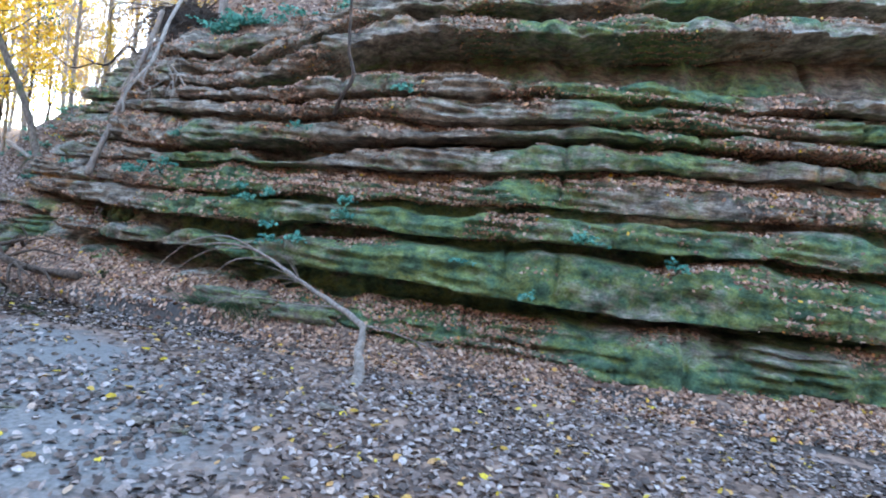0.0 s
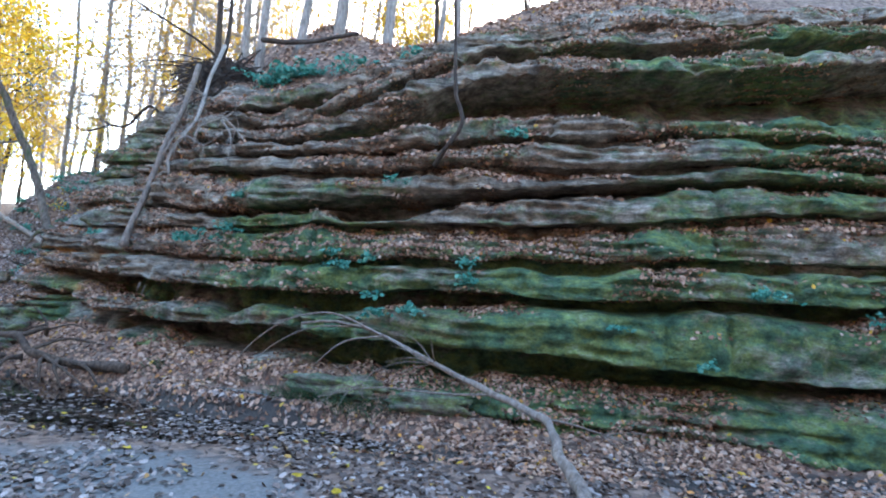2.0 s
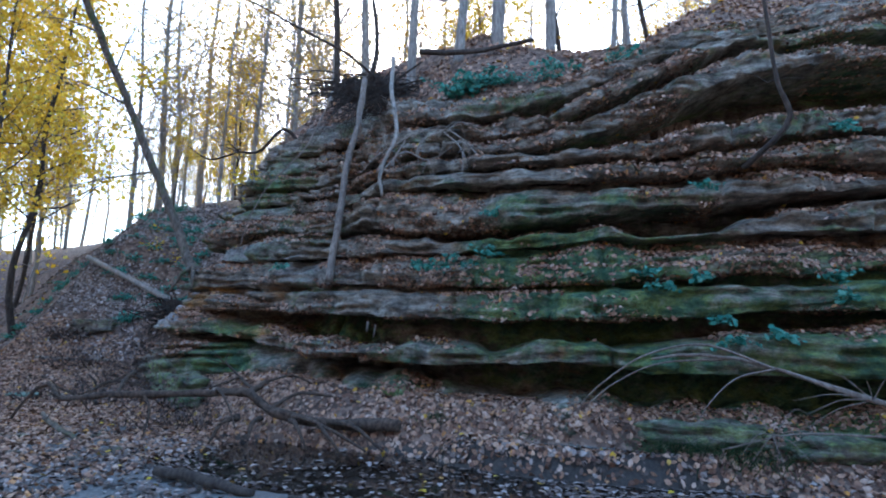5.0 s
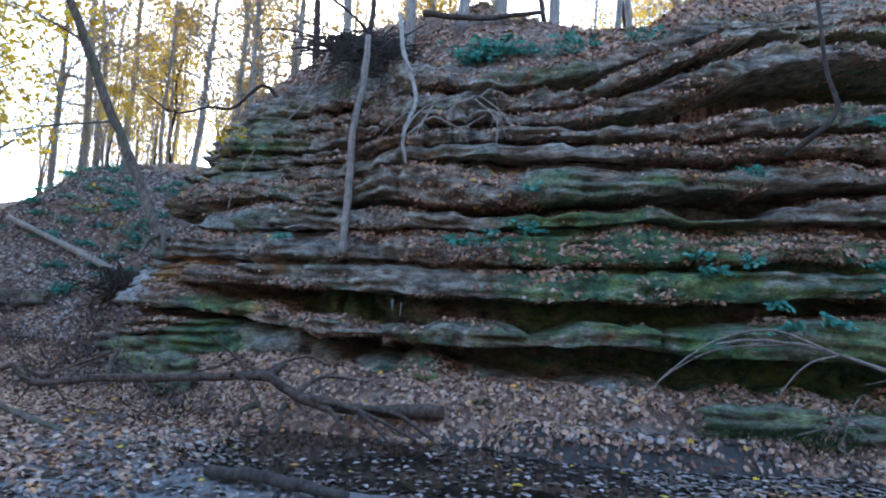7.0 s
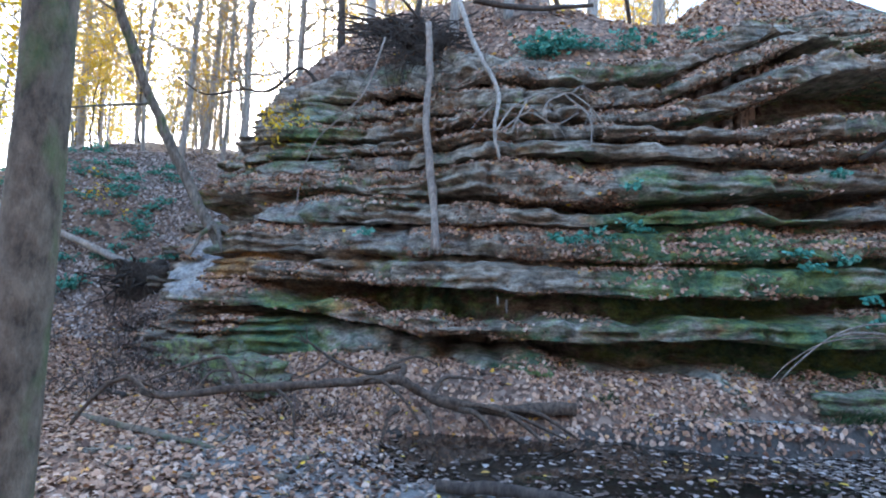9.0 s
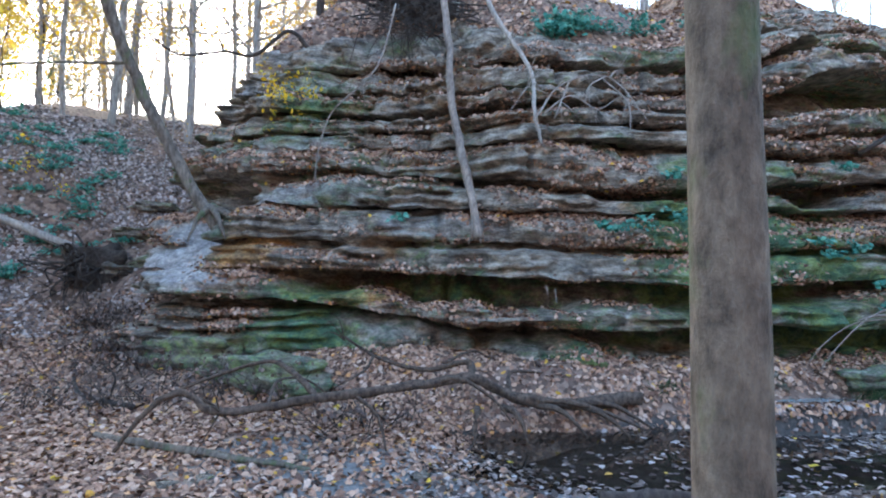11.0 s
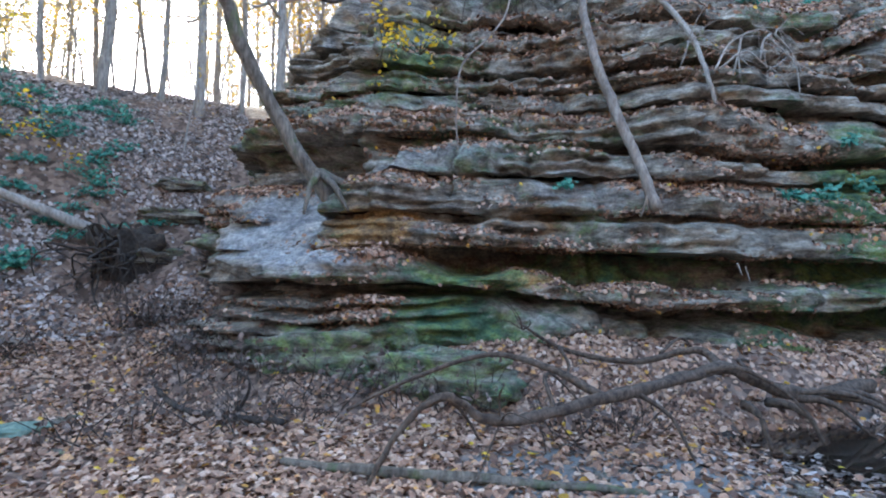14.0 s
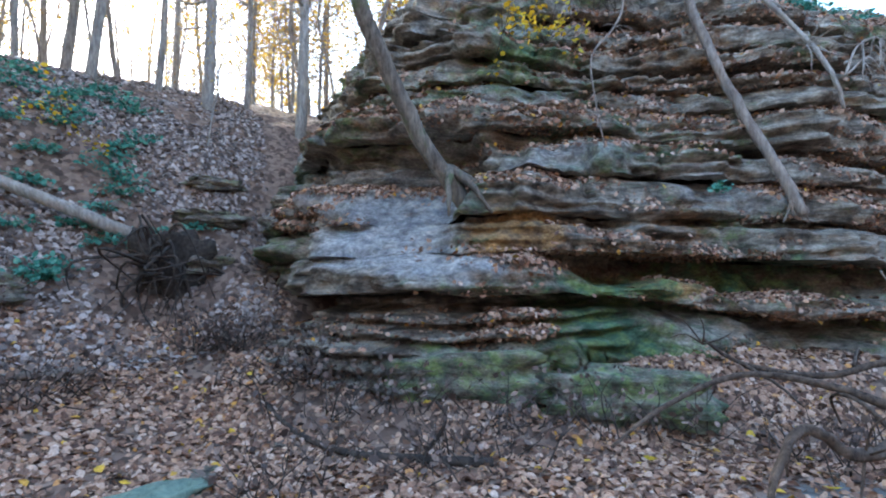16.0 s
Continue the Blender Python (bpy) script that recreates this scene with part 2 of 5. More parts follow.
def vnoise(x, y, z, seed=0):
    """Value noise in 0..1 over arrays."""
    x, y, z = np.broadcast_arrays(np.asarray(x, float), np.asarray(y, float), np.asarray(z, float))
    i, j, k = (np.floor(a).astype(np.int64) for a in (x, y, z))
    f, g, h = x - i, y - j, z - k
    f, g, h = (a * a * (3 - 2 * a) for a in (f, g, h))
    out = 0
    for a in (0, 1):
        for b in (0, 1):
            for c in (0, 1):
                w = (f if a else 1 - f) * (g if b else 1 - g) * (h if c else 1 - h)
                out = out + w * hashed(i + a, j + b, k + c, seed)
    return out


def fbm(x, y, z, octaves=4, seed=0):
    out, amp, total = 0, 1.0, 0
    for n in range(octaves):
        out = out + amp * vnoise(np.asarray(x) * 2 ** n, np.asarray(y) * 2 ** n, np.asarray(z) * 2 ** n, seed + 17 * n)
        total, amp = total + amp, amp * 0.5
    return out / total - 0.5


def mesh_np(name, verts, faces, mat=None, smooth=True):
    """A mesh from an (n, 3) and an (m, 3 or 4) array."""
    me = bpy.data.meshes.new(name)
    verts, faces = np.asarray(verts, np.float32), np.asarray(faces, np.int32)
    k = faces.shape[1]
    me.vertices.add(len(verts))
    me.vertices.foreach_set("co", verts.ravel())
    me.loops.add(faces.size)
    me.loops.foreach_set("vertex_index", faces.ravel())
    me.polygons.add(len(faces))
    me.polygons.foreach_set("loop_start", np.arange(len(faces), dtype=np.int32) * k)
    me.polygons.foreach_set("use_smooth", np.full(len(faces), smooth))
    me.update(calc_edges=True)
    if mat:
        me.materials.append(mat)
    return me


def grid_faces(rows, cols):
    i = np.arange(rows - 1)[:, None] * cols + np.arange(cols - 1)[None]
    return np.stack([i, i + 1, i + cols + 1, i + cols], -1).reshape(-1, 4)


def add_attribute(me, name, values):
    me.attributes.new(name, "FLOAT", "POINT").data.foreach_set("value", np.asarray(values, np.float32).ravel())


def thing(name, me, label, category, group="", kind=""):
    return tagged(new(name, me), label, category, group, kind)


def empty(name, label, category, group="", kind="", at=(0, 0, 0)):
    ob = new(name)
    ob.location = at
    return tagged(ob, label, category, group, kind)


def part(name, me, parent, label=""):
    ob = new(name, me)
    ob.parent = parent
    return tagged(ob, label) if label else ob


def smooth_path(points, per=8):
    """Points along a smooth curve through the given ones."""
    p = np.array(points, float)
    p = np.vstack([2 * p[0] - p[1], p, 2 * p[-1] - p[-2]])
    out = []
    for a, b, c, d in zip(p[:-3], p[1:-2], p[2:-1], p[3:]):
        t = np.linspace(0, 1, per, endpoint=False)[:, None]
        out.append(0.5 * (2 * b + (c - a) * t + (2 * a - 5 * b + 4 * c - d) * t ** 2 + (3 * b - a - 3 * c + d) * t ** 3))
    return np.vstack(out + [p[-2:-1]])


def tube(points, r0, r1, sides=8, per=6, rough=0.12, seed=0, power=1.0):
    """Verts and quads of a tapering, slightly knotty limb."""
    p = smooth_path(points, per) if per else np.array(points, float)
    n = len(p)
    k = np.arange(n) * 0.33
    bend = np.stack([fbm(k, seed + 0.5, c + 0.5, 3, 200 + c) for c in range(3)], 1)
    ends = np.minimum(1, np.minimum(np.arange(n), n - 1 - np.arange(n)) / 3.0)[:, None]
    p = p + bend * ends * (0.7 if n < 60 else 0.5) * (r0 + r1) * (rough > 0.1)
    d = np.gradient(p, axis=0)
    d /= np.linalg.norm(d, axis=1, keepdims=True) + 1e-9
    side = np.cross(d, (0.31, 0.62, 0.72))
    side /= np.linalg.norm(side, axis=1, keepdims=True) + 1e-9
    up = np.cross(d, side)
    s = np.linspace(0, 1, n)
    r = r0 + (r1 - r0) * s ** power
    a = np.linspace(0, 2 * np.pi, sides, endpoint=False)
    rr = r[:, None] * (1 + rough * 2 * fbm(np.cos(a)[None] * 1.3 + seed, np.sin(a)[None] * 1.3, s[:, None] * n * 0.35, 2, seed))
    v = p[:, None] + rr[..., None] * (np.cos(a)[None, :, None] * side[:, None] + np.sin(a)[None, :, None] * up[:, None])
    v = np.vstack([v.reshape(-1, 3), p[:1], p[-1:]])
    i = np.arange(n - 1)[:, None] * sides
    j = np.arange(sides)[None]
    k = (j + 1) % sides
    f = np.stack([i + j, i + k, i + sides + k, i + sides + j], -1).reshape(-1, 4)
    j = np.arange(sides)
    k = (j + 1) % sides
    caps = [np.stack([k, j, np.full(sides, n * sides), np.full(sides, n * sides)], -1), np.stack([(n - 1) * sides + j, (n - 1) * sides + k, np.full(sides, n * sides + 1), np.full(sides, n * sides + 1)], -1)]
    return v, f, caps


def tubes_mesh(name, limbs, mat):
    """One mesh of many limbs, each a dict of tube()'s arguments; ends are closed."""
    vs, quads, tris, base = [], [], [], 0
    for limb in limbs:
        v, f, caps = tube(**limb)
        vs.append(v)
        quads.append(f + base)
        tris += [c[:, :3] + base for c in caps]
        base += len(v)
    q, t = np.vstack(quads), np.vstack(tris)
    me = bpy.data.meshes.new(name)
    v = np.vstack(vs).astype(np.float32)
    me.vertices.add(len(v))
    me.vertices.foreach_set("co", v.ravel())
    loops = np.concatenate([q.ravel(), t.ravel()]).astype(np.int32)
    me.loops.add(len(loops))
    me.loops.foreach_set("vertex_index", loops)
    me.polygons.add(len(q) + len(t))
    starts = np.concatenate([np.arange(len(q)) * 4, len(q) * 4 + np.arange(len(t)) * 3]).astype(np.int32)
    me.polygons.foreach_set("loop_start", starts)
    me.polygons.foreach_set("use_smooth", np.full(len(starts), True))
    me.update(calc_edges=True)
    me.materials.append(mat)
    return me


LEAF = np.array([(-0.5, 0, 0), (-0.18, 0.3, 0.06), (0.2, 0.27, 0.08), (0.5, 0, 0.02), (0.2, -0.27, 0.08), (-0.18, -0.3, 0.06)])
LEAF_FACES = np.array([(0, 1, 4, 5), (1, 2, 4, 4), (2, 3, 4, 4)])
LEAF_TRIS = np.array([(0, 1, 5), (1, 4, 5), (1, 2, 4), (2, 3, 4)])


def leaves_mesh(name, at, size, mat, rng, normals=None, tilt=0.5, lift=0.01):
    """Many curled leaves lying at the given places, or turned every way where tilt is large."""
    n = len(at)
    nz = np.tile((0.0, 0, 1), (n, 1)) if normals is None else np.array(normals, float)
    nz = nz + rng.normal(0, tilt, (n, 3))
    nz /= np.linalg.norm(nz, axis=1, keepdims=True) + 1e-9
    t = rng.normal(0, 1, (n, 3))
    x = np.cross(nz, t)
    x /= np.linalg.norm(x, axis=1, keepdims=True) + 1e-9
    y = np.cross(nz, x)
    s = size * rng.uniform(0.55, 1.35, n)
    curl = rng.uniform(-1.5, 3.0, n)
    wide = rng.uniform(0.7, 1.25, n)
    L = LEAF[None]
    v = np.asarray(at)[:, None] + s[:, None, None] * (L[..., 0:1] * x[:, None] + (L[..., 1] * wide[:, None])[..., None] * y[:, None] + (L[..., 2] * curl[:, None] + lift / size)[..., None] * nz[:, None])
    f = (np.arange(n)[:, None, None] * 6 + LEAF_TRIS[None]).reshape(-1, 3)
    return mesh_np(name, v.reshape(-1, 3), f, mat, False)


# ---- the plan ----
# foot of the rock wall, seen from above, from beyond the start of the walk round the nose and up the gully
FOOT = [(16, 12.2), (12, 10.6), (9, 9.8), (6, 9.3), (3, 9.0), (1, 8.95), (-1, 9.0), (-3, 9.2), (-5, 9.6), (-7, 10.1), (-8, 10.6), (-9, 11.15), (-10.3, 11.75), (-11.4, 12.3), (-12.2, 12.95), (-12.65, 13.8), (-12.65, 15.0), (-12.3, 17), (-11.6, 20), (-10.8, 25)]
foot = smooth_path([(*p, 0) for p in FOOT], 40)[:, :2]
arc = np.r_[0, np.cumsum(np.linalg.norm(np.diff(foot, axis=0), axis=1))]
U = np.arange(0, arc[-1], 0.045)
foot = np.stack([np.interp(U, arc, foot[:, 0]), np.interp(U, arc, foot[:, 1])], 1)
nose = int(np.argmin(foot[:, 0]))
S = np.where(np.arange(len(U)) <= nose, foot[:, 0], foot[nose, 0] - (U - U[nose]))       # x along the face, going on past the nose
turn = np.clip((-5.5 - S) / 9.0, 0, 1)
turn = turn * turn * (3 - 2 * turn) * radians(78)
INWARD = np.stack([np.sin(turn), np.cos(turn)], 1)
LEAN_Z = [-1, 0, 1.3, 2.2, 3, 4, 5, 6, 7.3, 9, 10.5]
LEAN_Y = [-0.1, 0, 0.1, 0.4, 0.6, 0.9, 1.4, 2.2, 3.5, 5.2, 8.0]
KNOT = [9, 6, 3.5, 1.5, 0, -1.5, -3, -4.5, -6, -8, -10, -12]


def along(values, s=None):
    return np.interp(-(S if s is None else s), [-k for k in KNOT], values)


# each crack between two beds: height of its lip, height of the gap, depth of the undercut, along KNOT
CRACKS = [
    ([1.0, 0.95, 0.83, 0.85, 0.88, 0.87, 0.88, 0.92, 0.9, 0.88, 1.16, 1.22], [0.08, 0.08, 0.1, 0.18, 0.24, 0.25, 0.28, 0.28, 0.2, 0.1, 0.1, 0.11], 0.62),
    ([1.95, 1.9, 1.8, 1.72, 1.66, 1.65, 1.55, 1.5, 1.5, 1.53, 1.62, 1.6], [0.1, 0.1, 0.13, 0.1, 0.1, 0.12, 0.18, 0.24, 0.28, 0.32, 0.22, 0.01], 0.5),
    ([2.6, 2.5, 2.35, 2.25, 2.17, 2.13, 2.05, 1.95, 1.97, 2.03, 2.03, 2.0], [0.12, 0.12, 0.12, 0.1, 0.1, 0.1, 0.1, 0.08, 0.08, 0.07, 0.07, 0.05], 0.22),
    ([3.2, 3.15, 3.0, 2.85, 2.7, 2.63, 2.58, 2.5, 2.48, 2.5, 2.55, 2.55], [0.1, 0.1, 0.08, 0.1, 0.1, 0.1, 0.09, 0.06, 0.04, 0.03, 0.03, 0.03], 0.22),
    ([3.7, 3.57, 3.45, 3.35, 3.25, 3.12, 3.02, 2.84, 2.8, 2.95, 3.1, 3.1], [0.08, 0.08, 0.08, 0.08, 0.08, 0.16, 0.2, 0.1, 0.08, 0.07, 0.06, 0.25], 0.6),
    ([3.88, 3.82, 3.74, 3.64, 3.54, 3.55, 3.46, 3.46, 3.52, 3.5, 3.55, 3.5], [0.06, 0.06, 0.07, 0.07, 0.08, 0.09, 0.08, 0.08, 0.1, 0.05, 0.05, 0.05], 0.2),
    ([4.32, 4.25, 4.15, 4.12, 4.04, 3.92, 3.78, 3.74, 3.78, 3.8, 3.84, 3.8], [0.07, 0.07, 0.08, 0.08, 0.08, 0.06, 0.04, 0.03, 0.03, 0.03, 0.03, 0.03], 0.2),
    ([6.2, 5.95, 5.6, 5.4, 5.35, 5.2, 4.55, 4.12, 4.12, 4.15, 4.2, 4.2], [1.1, 1.0, 0.9, 0.8, 0.72, 0.62, 0.35, 0.12, 0.08, 0.1, 0.08, 0.06], 0.75),
    ([7.3, 7.0, 6.5, 6.25, 6.15, 6.0, 5.2, 4.5, 4.42, 4.5, 4.6, 4.6], [0.4, 0.4, 0.35, 0.32, 0.3, 0.22, 0.12, 0.08, 0.06, 0.1, 0.1, 0.08], 0.75),
    ([8.0, 7.7, 7.2, 6.95, 6.75, 6.5, 5.65, 4.9, 4.85, 5.0, 5.1, 5.0], [0.15, 0.15, 0.15, 0.15, 0.12, 0.12, 0.1, 0.08, 0.07, 0.1, 0.1, 0.08], 0.25),
]
TOP = [8.8, 8.5, 8.1, 7.9, 7.6, 7.2, 6.2, 5.4, 5.45, 6.5, 6.6, 5.9]
# swell of each bed and the part of its height at which it starts to slope back
SWELL = [0.22, 0.16, 0.14, 0.1, 0.12, 0.14, 0.12, 0.18, 0.2, 0.18, 0.15]
SHOULDER = [0.7, 0.75, 0.72, 0.35, 0.6, 0.45, 0.55, 0.6, 0.7, 0.7, 0.6]


def lean(z):
    return np.interp(z, LEAN_Z, LEAN_Y)


# ---- ground: one sheet from the stream to the horizon ----
POOL = [(-6.2, 8.2, 2.75, 1.0, -0.2), (-3.2, 8.0, 1.5, 0.45, -0.1), (-7.9, 9.05, 0.9, 0.42, -0.1)]
WATER_Z = -0.17
PUDDLE = (-4.25, 8.86, 0.62, 0.2, -0.12)          # shallow puddle on the bank
PUDDLE_Z = 0.06
MUD = [(1.4, 7.65, 0.9, 0.35), (3.0, 8.25, 1.2, 0.25), (4.6, 7.6, 1.6, 0.45), (-8.4, 9.3, 0.8, 0.3), (-1.6, 7.6, 1.2, 0.35)]


def pool_depth(x, y):
    d = np.full(np.shape(x), -9.0)
    for cx, cy, rx, ry, a in POOL:
        u = (x - cx) * math.cos(a) + (y - cy) * math.sin(a)
        v = -(x - cx) * math.sin(a) + (y - cy) * math.cos(a)
        d = np.maximum(d, 1 - np.sqrt((u / rx) ** 2 + (v / ry) ** 2))
    return d


def puddle_at(x, y):
    cx, cy, rx, ry, a = PUDDLE
    u = (x - cx) * math.cos(a) + (y - cy) * math.sin(a)
    v = -(x - cx) * math.sin(a) + (y - cy) * math.cos(a)
    return 1 - np.sqrt((u / rx) ** 2 + (v / ry) ** 2)


def mud_at(x, y):
    f = np.zeros(np.shape(x))
    for cx, cy, rx, ry in MUD:
        f = np.maximum(f, 1.3 - ((x - cx) / rx) ** 2 - ((y - cy) / ry) ** 2)
    return np.clip(f, 0, 1)


def behind_wall(x, y):
    """Distance behind the foot of the wall (negative in front) and the place along it."""
    x, y = np.ravel(x), np.ravel(y)
    depth, where = np.zeros(len(x)), np.zeros(len(x), int)
    step = 6
    fx, fy = foot[::step, 0], foot[::step, 1]
    tx, ty = np.gradient(fx), np.gradient(fy)
    for a in range(0, len(x), 4000):
        dx, dy = x[a:a + 4000, None] - fx, y[a:a + 4000, None] - fy
        k = np.argmin(dx * dx + dy * dy, 1)
        r = np.arange(len(k))
        cross = tx[k] * dy[r, k] - ty[k] * dx[r, k]
        depth[a:a + 4000] = np.hypot(dx[r, k], dy[r, k]) * -np.sign(cross)
        where[a:a + 4000] = k * step
    return depth, where


def ground_height(x, y):
    shape = np.shape(x)
    x, y = np.ravel(np.asarray(x, float)), np.ravel(np.asarray(y, float))
    d, k = behind_wall(x, y)
    s = S[k]
    z = -0.1 + 0.1 * fbm(x * 0.5, y * 0.5, 0, 4, 3) + 0.035 * fbm(x * 3, y * 3, 0, 3, 5)
    # leaf bank against the foot of the wall
    bank = np.interp(-s, [-9, -4, -1, 0.5, 2, 4, 7, 9, 10.5, 12], [0.25, 0.2, 0.1, 0.12, 0.4, 0.5, 0.55, 0.7, 0.55, 0.3])
    reach = np.interp(-s, [-9, 0, 2, 6, 9, 12], [1.0, 0.9, 0.9, 0.85, 1.2, 1.1])
    f = np.clip(1 + d / reach, 0, 1)
    z = z + bank * f * f * (3 - 2 * f) * (s > -14)
    # pool
    p = pool_depth(x, y)
    z = np.where(p > -0.3, np.minimum(z, z - 0.2 * np.clip((p + 0.2) / 0.4, 0, 1)), z)
    q = np.clip((puddle_at(x, y) + 2.0) * 1.2, 0, 1)
    z = np.maximum(z, z + (PUDDLE_Z + 0.035 - z) * q * q * (3 - 2 * q))
    q = np.clip(puddle_at(x, y) * 2.5 + 0.9, 0, 1)
    z = z + (PUDDLE_Z - 0.04 - z) * q * q * (3 - 2 * q)
    # gully and the hill on its far side
    shift = np.interp(-x, [11, 14, 17, 20, 26, 40], [0, 0, 0.6, -2, -7, -14])
    yy = y + shift + 0.8 * fbm(x * 0.25, y * 0.25, 0, 3, 9)
    hill = np.interp(yy, [12.5, 14.6, 15.7, 16.7, 17.4, 19, 21, 24, 27, 40, 80], [0, 0.6, 1.6, 2.6, 3.4, 4.6, 5.7, 6.8, 7.4, 8.0, 9.5])
    mound = 0.6 * np.exp(-((x + 16.2) / 1.7) ** 2 - ((y - 18.2) / 1.8) ** 2)
    rough = 0.45 * fbm(x * 0.9, y * 0.9, 0, 4, 21) * np.clip(hill / 2, 0, 1)
    z = z + np.where(x < 0, hill + mound + rough, 0)
    z = np.where(x >= 0, z + np.clip(hill, 0, 0.0), z)
    # plateau above the wall
    top, ridge = along(TOP, s), np.interp(-s, [-9, -2, 0, 1.5, 3, 4.5, 6, 8, 10, 12], [10.5, 10.0, 9.5, 8.8, 7.45, 7.4, 7.85, 8.45, 8.4, 7.0])
    back = np.interp(d - 2.0, LEAN_Y, LEAN_Z)
    edge = lean(top)
    soil = top - 0.25 + np.interp(-s, [4, 7, 10], [0.95, 1.3, 1.5]) * (d - edge)
    over = ridge - soil
    soil = np.where(over < 0.5, ridge - 0.5 * np.exp(np.minimum(over - 0.5, 0) * 1.2) + 0.03 * np.maximum(d - edge - 3, 0), soil)
    soil = soil + 0.3 * fbm(x * 0.8, y * 0.8, 0, 4, 33)
    wall = np.where(d < edge - 0.2, np.minimum(back, soil), soil)
    z = np.where(d > 0.55, np.maximum(wall, z), z)
    # added unseen near side: closes the valley behind the walk, blocks low skylight
    z = z + np.interp(-y, [0.5, 2.5, 6, 12, 24, 60], [0, 0.7, 4, 9, 16, 26])
    return z.reshape(shape)


def spread(lo, hi, fine_lo, fine_hi, fine, grow=1.25):
    """Coordinates, closely spaced in the middle and ever wider to the ends."""
    mid = list(np.arange(fine_lo, fine_hi, fine))
    left, right, step = [], [], fine
    a, b = fine_lo, mid[-1]
    while a > lo or b < hi:
        step *= grow
        a, b = a - step, b + step
        left.append(max(a, lo - step))
        right.append(min(b, hi + step))
    return np.array(left[::-1] + mid + right)


gx, gy = spread(-400, 400, -19, 9, 0.11), spread(-300, 500, 2.5, 21, 0.11)
GX, GY = np.meshgrid(gx, gy)
GZ = ground_height(GX, GY)
me = mesh_np("ground", np.stack([GX, GY, GZ], -1).reshape(-1, 3), grid_faces(len(gy), len(gx)), M_GROUND)
SAND = [(-1.8, 4.5, 2.2, 1.6), (-3.6, 5.6, 2.0, 1.2), (-9.4, 8.4, 1.7, 0.9), (-8.6, 7.0, 2.2, 1.3), (-10.6, 9.4, 0.9, 0.5), (-10.3, 8.95, 1.2, 0.5)]
sand = np.zeros(GX.shape)
for cx, cy, rx, ry in SAND:
    sand = np.maximum(sand, 1 - 0.6 * (((GX - cx) / rx) ** 2 + ((GY - cy) / ry) ** 2))
add_attribute(me, "sand", np.clip(sand, 0, 1) * 0.75)
add_attribute(me, "mud", np.clip(np.maximum(np.clip((pool_depth(GX, GY) + 0.15) * 4, 0, 1), 0.8 * mud_at(GX, GY)), 0, 1))
ground = thing("ground", me, "leaf-strewn valley floor and wooded slopes of damp soil", "ground", kind="structure")

n = 90
a = np.linspace(0, 2 * np.pi, n, endpoint=False)
for (cx, cy, rx, ry, ang), level, said in ((POOL[0], WATER_Z, "dark still stream pool with leaves afloat"), (PUDDLE, PUDDLE_Z, "shallow pale puddle on the leafy bank")):
    r = np.linspace(0, 1.35 if level < 0 else 0.85, 12)[:, None] * np.ones(n)
    u, v = r * np.cos(a) * rx * 1.35, r * np.sin(a) * ry * 1.25
    x, y = cx + (0.3 if level < 0 else 0.0) + u * math.cos(ang) - v * math.sin(ang), cy + u * math.sin(ang) + v * math.cos(ang)
    f = np.array([(i * n + j, i * n + (j + 1) % n, (i + 1) * n + (j + 1) % n, (i + 1) * n + j) for i in range(11) for j in range(n)])
    thing("water", mesh_np("water", np.stack([x, y, np.full(x.shape, level)], -1).reshape(-1, 3), f, M_WATER if level < 0 else M_PUDDLE), said, "water", kind="structure")

# ---- the rock wall: one mesh a bed ----
cliff = empty("cliff", "layered sandstone cliff with mossy ledges and dark undercuts", "cliff", kind="structure")
along_noise = lambda seed, size: fbm(U / size, 0.5, 0.5, 3, seed)
bottoms = [np.full(len(U), -0.9)] + [along(c[0]) + 0.16 * along_noise(40 + n, 1.5) + 0.09 * along_noise(240 + n, 0.35) for n, c in enumerate(CRACKS)]
shut = np.interp(-S, [4.5, 8.0], [1.0, 0.6])        # the cracks close up towards the nose
gaps = [np.maximum((np.interp(-S, [10.2, 11.0], [1, 0.05]) if n == 1 else 1) * (1.3 * along(c[1]) + np.minimum(1.3 * along(c[1]), 0.2) * np.clip(2.6 * along_noise(60 + n, 0.9), -0.9, 1.0)) * (shut if n > 2 else 1), 0.012) for n, c in enumerate(CRACKS)]
depths = [np.interp(-S, [9.5, 11.3], [1.25, 0.9 if n == 0 else 0.3]) * c[2] * np.clip(0.35 + 0.65 * np.minimum(gaps[n] / 0.12, 1.6) + 0.8 * along_noise(80 + n, 1.1), 0.12, 2.0) for n, c in enumerate(CRACKS)]
tops = [bottoms[n + 1] - gaps[n] for n in range(len(CRACKS))] + [along(TOP)]
for n in range(1, len(tops)):
    tops[n] = np.maximum(tops[n], bottoms[n] + 0.06)
    if n < len(CRACKS):
        bottoms[n + 1] = np.maximum(bottoms[n + 1], tops[n] + 0.015)
